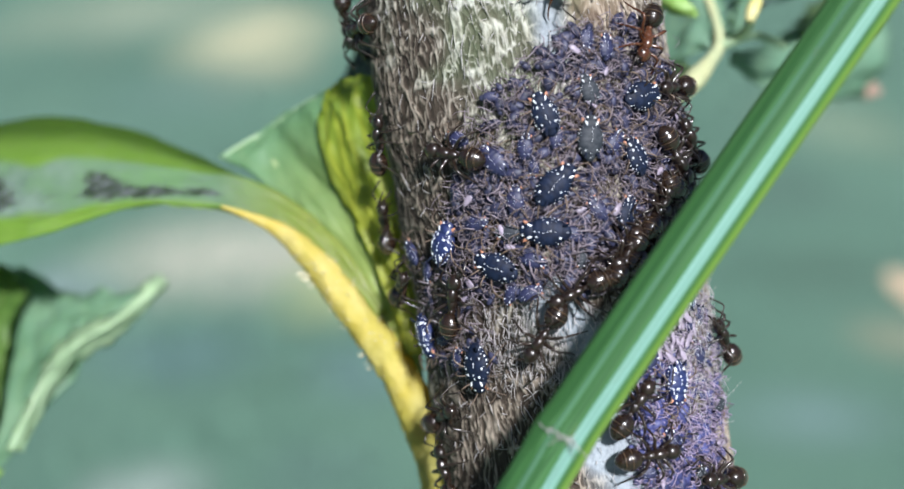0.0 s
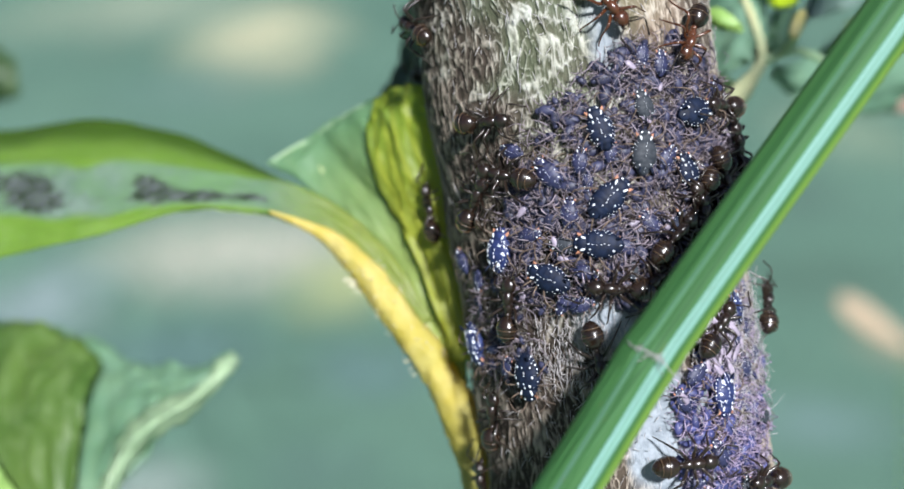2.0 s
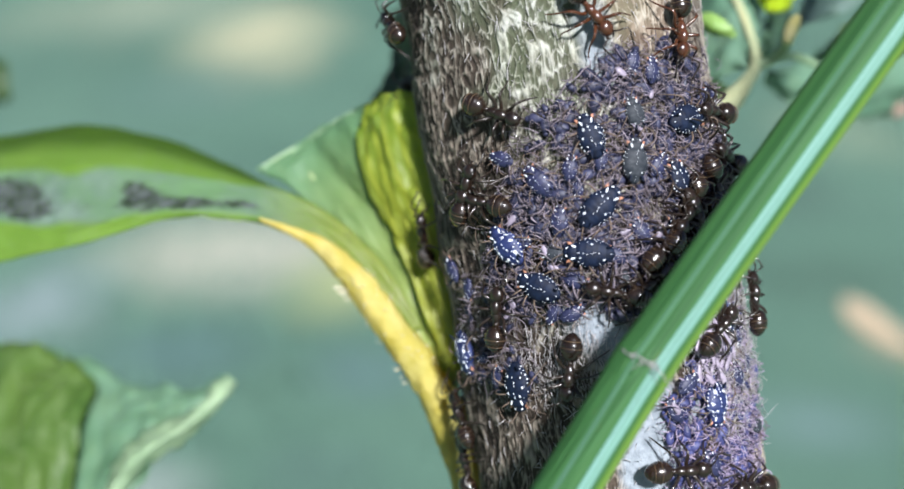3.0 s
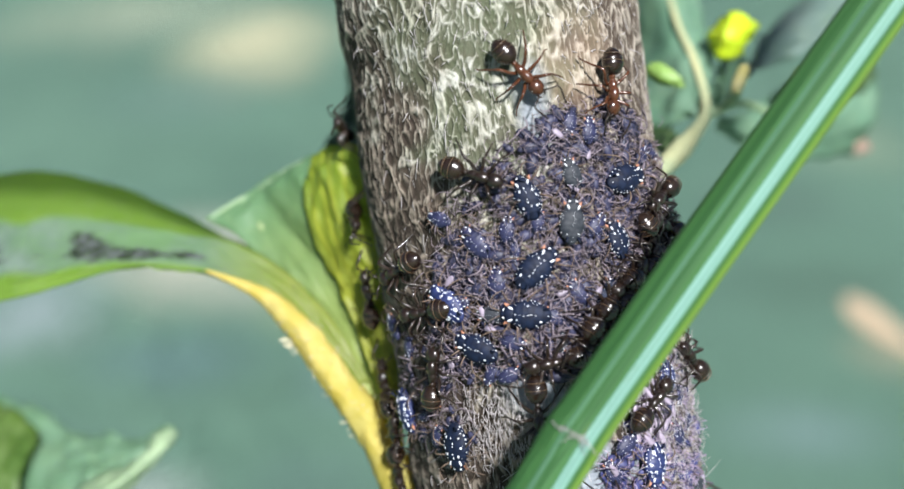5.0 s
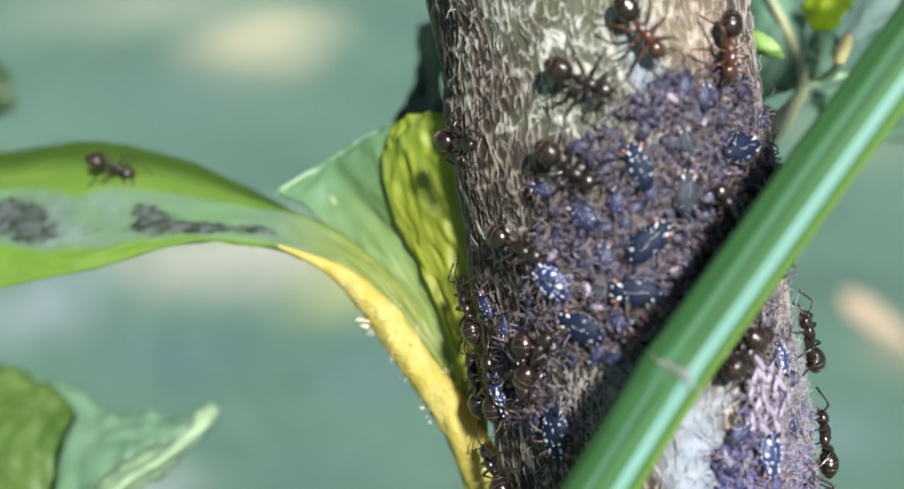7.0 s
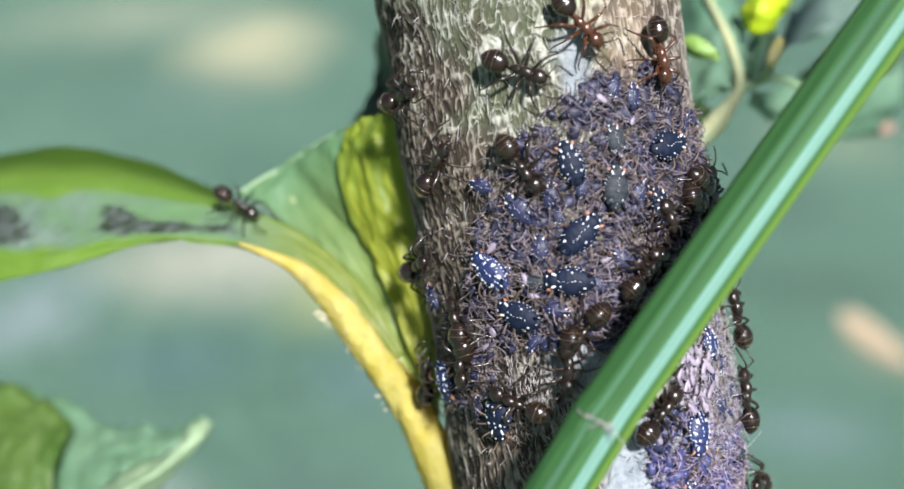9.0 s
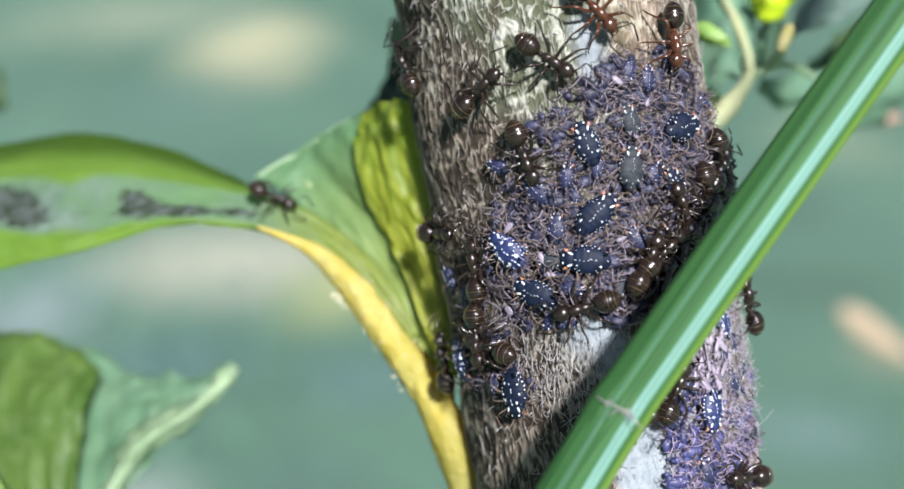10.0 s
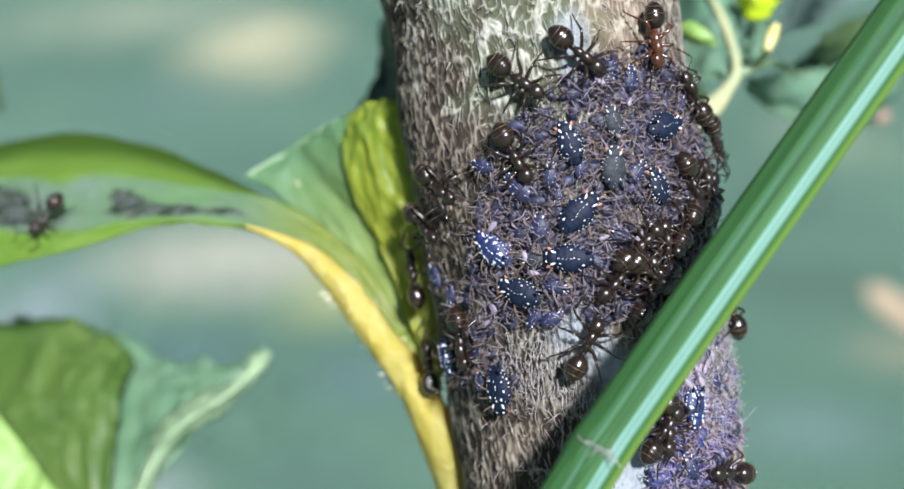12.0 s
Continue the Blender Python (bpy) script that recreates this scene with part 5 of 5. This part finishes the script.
    [(0, 61.5, -7.5, 130), (0.5, 68, -7, 55), (1, 63.2, -5.9, 65), (1.5, 64.4, -5.4, 51), (2, 67.6, -5, 46), (2.5, 61, -4.2, 90), (3, 61.2, -4.2, 80), (3.5, 66.9, -4.3, 141), (5.5, 56, -4.1, 136), (6, 59.3, -3.9, 105), (6.5, 59.6, -4.1, 109), (7, 62.8, -4.2, 117), (9, 63.3, -3.7, 110), (9.5, 100, -4, 90), (12, 120, 2, 90)],
    [(0, 44.6, -14.1, 168), (0.5, 50.2, -14.4, 220), (1, 48.6, -13.5, 181), (1.5, 47.8, -13.7, 173), (3, 42.6, -13.3, 169), (5.3, 80, -13, 180), (8.8, 75, -13, 170), (9.5, 42.8, -11.7, 169), (10, 42.7, -12.5, 169), (10.5, 45.1, -12.5, 165), (11, 43.4, -12.5, 166), (11.5, 42.3, -12.5, 164), (12, 42.7, -12.5, 166)],
    [(0, 110, -20, 90), (5.3, 95, -16, 90), (5.5, 60.6, -11.1, 119), (6, 52.6, -10.8, 109), (6.5, 62.1, -9.3, 87), (7, 70.5, -9.5, 75), (9, 60.1, -7.9, 86), (9.5, 60.9, -4.7, 85), (10, 61.5, -4, 109), (10.5, 63.4, -3.9, 73), (11, 59.2, -4.1, 81), (11.5, 60.3, -3.9, 100), (12, 60, -4.3, 104)],
    [(0, 14.4, -11.8, -2), (0.5, 9.7, -11.7, -3), (1, 10.9, -11.6, -8), (1.5, 11, -11.6, -1), (2, 11.1, -11.6, -4), (2.5, 11.7, -11.5, 0), (3, 11.7, -11.4, -7), (3.5, 8.7, -10.8, -11), (5.5, 10.2, -10.2, -12), (6, 0.7, -10.1, -13), (7.2, 20, -17, 0), (12, 15, -25, -90)],
    [(0, 11.9, -9.4, 44), (0.5, 33.8, -4.9, 41), (1, 13.5, -8.6, 53), (1.5, 25.6, -7.6, 37), (2, 30.1, -5.3, 44), (2.5, 26, -6.4, 49), (3, 34.5, -5, 34), (3.5, 29.9, -4, 34), (5.5, 31.7, -5.9, 36), (6, 32.6, -4.4, 25), (6.5, 24.3, -5.1, 42), (7, 25.6, -3.7, 29), (9, 15.5, -7.3, 41), (9.5, 14.7, -7.7, 46), (10, 15.9, -7.3, 58), (10.5, 14.4, -8.6, 28), (11, 18.3, -8.1, 42), (11.5, 17.4, -8.2, 51), (12, 15.3, -9.5, 44)],
    [(0, 32.6, -0.1, 46), (1.5, 32.7, 0.6, 101), (2.5, 31.8, 0.7, 116), (5.5, 38.1, 0.9, 46), (7, 26.9, 2.7, 116), (9, 30.3, 1.5, 101), (10, 29.1, 1.4, 101), (12, 37.5, 0.6, 46)],
    [(0, 17.7, -2, 54), (2.5, 18.4, -0.3, 36), (5.5, 18.6, -0.6, 46), (7, 14.2, 0.3, 47), (9.5, 18.7, -0.4, 35), (12, 16.8, -0.1, 32)],
    [(0, 31, -1.2, 60), (2.5, 33, -0.8, 80), (5.5, 28, -0.6, 95), (7, 27, -0.4, 100), (9, 25, -0.9, 70), (12, 27, -0.6, 88)],
    [(0, 45, 2.6, -60), (2.5, 44, 2.2, -75), (5.5, 43, 2.4, -60), (9, 41, 2.1, -88), (12, 43, 2.7, -70)],
    [(0, 21, -3.1, 140), (3, 22, -2.8, 128), (5.5, 24, -2.6, 150), (9, 23, -2.4, 120), (12, 24, -2.2, 110)],
    [(0, -11.5, -5, -133), (2.5, -11.8, -5.7, -81), (3, -17.5, -5.6, -104), (5.5, -5.6, -4.6, -92), (9, -9.9, -3.9, -103), (10, 10, -7, -110), (12, 18, -9, -100)],
]
RED_ANTS = (2, 3)
ants = []
for k, rows in enumerate(ANT_PATHS):
    red = k in RED_ANTS
    ants.append(make_ant(red, "reddish-brown ant walking on the bark" if red else "dark brown glossy ant tending aphids on the stem"))
# the ant on the curled leaf: seconds, across, along, up, heading
LEAF_ANT = [(0, -47, 18.5, 5.2, -8), (5.5, -36.5, 12.2, 5.9, -8), (6, -30.1, 10.0, 5.9, -10), (6.5, -26.7, 9.0, 5.9, -16), (7, -23.5, 7.8, 6.0, -20), (7.2, -23.4, 8.0, 6.1, -22), (8.8, -12.4, 3.6, 3.9, -28), (9, -12.9, 3.8, 3.8, -33), (9.5, -13.3, 3.8, 3.5, -33), (10, -11.7, 3.6, 3.2, -24), (10.5, -13.4, 4.6, 3.8, -165), (11, -20.8, 5.4, 4.3, -151), (11.5, -25.5, 5.2, 3.3, -137), (12, -25.3, 4.8, 2.5, -127)]
leaf_ant = make_ant(False, "dark ant running along the curled leaf")

# ---- the lawn ----
GROUND_Z = (STEM @ Vector((0, 0, -0.478))).z


def ground_material():
    s = Shade("lawn", 0.9)
    c = s.mix(s.level(s.noise(3.0, 5, 0.6), 0.35, 0.65), (0.0787, 0.163, 0.118), (0.116, 0.22, 0.158))
    c = s.mix(s.math("MULTIPLY", s.level(s.noise(60, 5, 0.7), 0.4, 0.7), 0.4), c, (0.0626, 0.119, 0.0824))
    warp = s.noise(6, 3)
    # soft-edged patches, paler and darker than the lawn round them
    for x, y, wx, wy, tint in ((-0.31, 1.69, 0.16, 0.35, (0.59, 0.552, 0.347)), (-0.56, 1.92, 0.31, 0.31, (0.303, 0.354, 0.253)), (-0.2, 0.91, 0.17, 0.12, (0.56, 0.53, 0.43)), (-0.1, 0.84, 0.08, 0.09, (0.423, 0.454, 0.196)), (-0.21, 0.54, 0.06, 0.05, (0.329, 0.392, 0.354)), (0.25, 0.59, 0.08, 0.06, (0.151, 0.242, 0.227)), (0.49, 1.25, 0.12, 0.15, (0.227, 0.302, 0.204)), (-0.37, 0.8, 0.08, 0.1, (0.266, 0.329, 0.342)), (-0.07, 0.68, 0.07, 0.06, (0.101, 0.177, 0.177)), (-0.23, 0.72, 0.09, 0.06, (0.0892, 0.164, 0.164)), (-0.36, 1.4, 0.16, 0.18, (0.101, 0.19, 0.152)), (0.35, 0.82, 0.12, 0.11, (0.0692, 0.132, 0.0945)), (0.37, 1.04, 0.11, 0.11, (0.0763, 0.14, 0.107)), (-0.09, 0.56, 0.06, 0.04, (0.0892, 0.164, 0.132)), (0.36, 0.7, 0.06, 0.05, (0.227, 0.249, 0.167))):
        n = s.node("Mapping", Vector=s.c)
        n.vector_type = "POINT"
        n.inputs["Location"].default_value = (-x / wx, -y / wy, 0)
        n.inputs["Scale"].default_value = (1 / wx, 1 / wy, 0)
        n2 = s.t.nodes.new("ShaderNodeVectorMath")
        n2.operation = "LENGTH"
        s.t.links.new(n.outputs[0], n2.inputs[0])
        d = s.math("ADD", n2.outputs["Value"], s.math("MULTIPLY", s.math("SUBTRACT", warp, 0.5), 1.2))
        c = s.mix(s.ramp(d, (0.0, (0.86, 0.86, 0.86)), (1.15, (0, 0, 0))), c, tint)
    s.set("Base Color", c)
    s.bump(s.noise(200, 4), 0.6, 0.01)
    return s.m


LAWN = ground_material()
b = Build()
size = np.array([-40000, -8000, -3000, -1500, -900, -500, -250, 0, 250, 500, 900, 1500, 3000, 8000, 40000], float)
gx, gy = np.meshgrid(size, size)
gz = 14 * np.sin(gx / 260.0) * np.cos(gy / 310.0) * np.exp(-(gx ** 2 + gy ** 2) / 4e6)
gz = gz - gz[7, 7]
b.grid(np.stack([gx, gy + 600, gz], -1))
ground = part("ground", b, LAWN, None, "", pose(0, 0, GROUND_Z))
tagged(ground, "mown lawn with paler and darker patches", "lawn", "", "structure")


def build_grass():
    rng = np.random.RandomState(23)
    b = Build()
    for _ in range(5200):
        x, y = rng.uniform(-900, 900), rng.uniform(150, 2600)
        hgt, lean = rng.uniform(3, 9), rng.normal(size=2) * 14
        w = rng.uniform(1.2, 2.6)
        a = rng.uniform(0, math.pi)
        e = np.array([math.cos(a), math.sin(a), 0]) * w
        p0, p1 = np.array([x, y, -16.0]), np.array([x + lean[0] * 0.4, y + lean[1] * 0.4, hgt * 0.6])
        p2 = np.array([x + lean[0], y + lean[1], hgt])
        b.add([p0 - e, p0 + e, p1 + e * 0.8, p1 - e * 0.8, p2], [(0, 1, 2, 3), (3, 2, 4)])
    grass = part("grass", b, simple("grass_blade", (0.085, 0.172, 0.124), (0.117, 0.217, 0.153), 20, 0.8, vary=0.1), None, "", pose(0, 0, GROUND_Z))
    tagged(grass, "short green lawn grass", "grass", "", "stuff")


build_grass()


# ---- what moves ----
def turned_rows(rows):
    """Rows with steps put in wherever the heading turns by more than 60 degrees."""
    out = [rows[0]]
    for a, b in zip(rows, rows[1:]):
        steps = max(1, math.ceil(abs(b[-1] - a[-1]) / 60))
        for i in range(1, steps + 1):
            f = i / steps
            out.append(tuple(p + (q - p) * f for p, q in zip(a, b)))
    return out


def swing_legs(moving, speed_at, seed):
    """Legs swing in two alternating tripods while the ant walks, and twitch while it feeds."""
    times = [0.25 * i for i in range(49)]
    for leg, x, y, z, k, s in moving:
        first = (k + (s > 0)) % 2
        rows = []
        for i, t in enumerate(times):
            wide = 4 + 13 * min(1.0, speed_at(t) / 3.0)
            angle = wide * math.sin(math.pi * (i * 0.83 + first) + seed) * s
            rows.append((t, pose(x * MM, y * MM, z * MM, 0, 0, angle)))
        walk(leg, rows)


def motions():
    for k, ((ant, moving), rows) in enumerate(zip(ants, ANT_PATHS)):
        rows = turned_rows(rows)
        ant.scale = (0.92, 0.92, 0.92)
        walk(ant, [(t, on_stem(theta, h, phi, 0.3)) for t, theta, h, phi in rows])

        def speed(t, rows=rows):
            for a, b in zip(rows, rows[1:]):
                if a[0] <= t <= b[0] and b[0] > a[0]:
                    return math.hypot((b[1] - a[1]) * 0.145, b[2] - a[2]) / (b[0] - a[0])
            return 0.0
        swing_legs(moving, speed, k * 1.7)
    ant, moving = leaf_ant
    ant.scale = (0.82, 0.82, 0.82)
    walk(ant, [(t, ROOT @ pose(x * MM, y * MM, z * MM, 0, -phi, 0) @ pose(0, 0, 0, 62, 0, 0)) for t, x, y, z, phi in turned_rows(LEAF_ANT)])
    swing_legs(moving, lambda t: 3.0 if t > 5 else 0.0, 0.3)
    # the culm: seconds, across, up, of its joint
    culm.scale = (0.978, 0.978, 0.978)
    walk(culm, [(t, ROOT @ pose(x * MM, -13.4 * MM, z * MM, 0, CULM_LEAN, 0)) for t, x, z in CULM_ROWS])
    walk(drooping, [(t, ROOT @ pose(x * MM, 13 * MM, z * MM)) for t, x, z in DROOP_ROWS])
    walk(flower, [(t, ROOT @ pose(x * MM, 247.7 * MM, z * MM)) for t, x, z in FLOWER_ROWS])
    walk(wanderer, [(t, on_stem(theta, h, phi, 0.3)) for t, theta, h, phi in ((0, -42, 0.2, 60), (2.2, -40, 0.4, 75), (3.0, -33, 0.9, 125), (3.7, -32.2, 1.0, 129), (12, -31.5, 1.0, 129))])


CULM_LEAN = 35.0
CULM_ROWS = [(0, 6.09, -9.47), (0.5, 7.45, -4.98), (1, 5.99, -8.71), (1.5, 7.21, -7.56), (2, 7.54, -5.34), (2.5, 7.22, -6.59), (3, 7.74, -5.18), (3.5, 7.29, -4.23), (3.7, 7.27, -4.59), (5.3, 7.94, -5.53), (5.5, 8.06, -5.64), (6, 7.70, -4.07), (6.5, 6.64, -4.86), (7, 6.66, -3.34), (7.2, 6.52, -4.01), (8.8, 7.35, -3.48), (9, 6.66, -6.43), (9.5, 6.43, -7.38), (10, 6.77, -7.01), (10.5, 6.52, -7.99), (11, 6.81, -7.69), (11.5, 6.81, -7.83), (12, 6.75, -8.92)]
DROOP_ROWS = [(0, -18.8, -3.2), (0.5, -16.0, -7.9), (1, -17.3, -4.9), (1.5, -15.8, -7.0), (2, -16.7, -8.4), (2.5, -17.5, -8.2), (3, -16.3, -9.5), (3.5, -17.2, -9.6), (5.5, -17.1, -10.1), (6, -17.3, -11.1), (6.5, -17.4, -8.8), (7, -18.2, -9.3), (9, -16.6, -10.7), (9.5, -18.0, -7.7), (10, -15.8, -8.1), (10.5, -18.2, -5.7), (11, -14.9, -6.2), (11.5, -14.6, -5.9), (12, -12.9, -7.2)]
FLOWER_ROWS = [(0, 134.3, -19.1), (1.5, 124.8, -16.4), (2.5, 114.4, -30.6), (3.5, 125.1, -17.8), (5.5, 122.6, -22.6), (6.5, 112.4, -48.5), (7, 116.7, -19.0), (9, 121.3, -24.4), (9.5, 112.4, -39.7), (10, 121.3, -23.6), (10.5, 121.6, -20.2), (11, 120.7, -29.8), (12, 128.9, -18.5)]
motions()
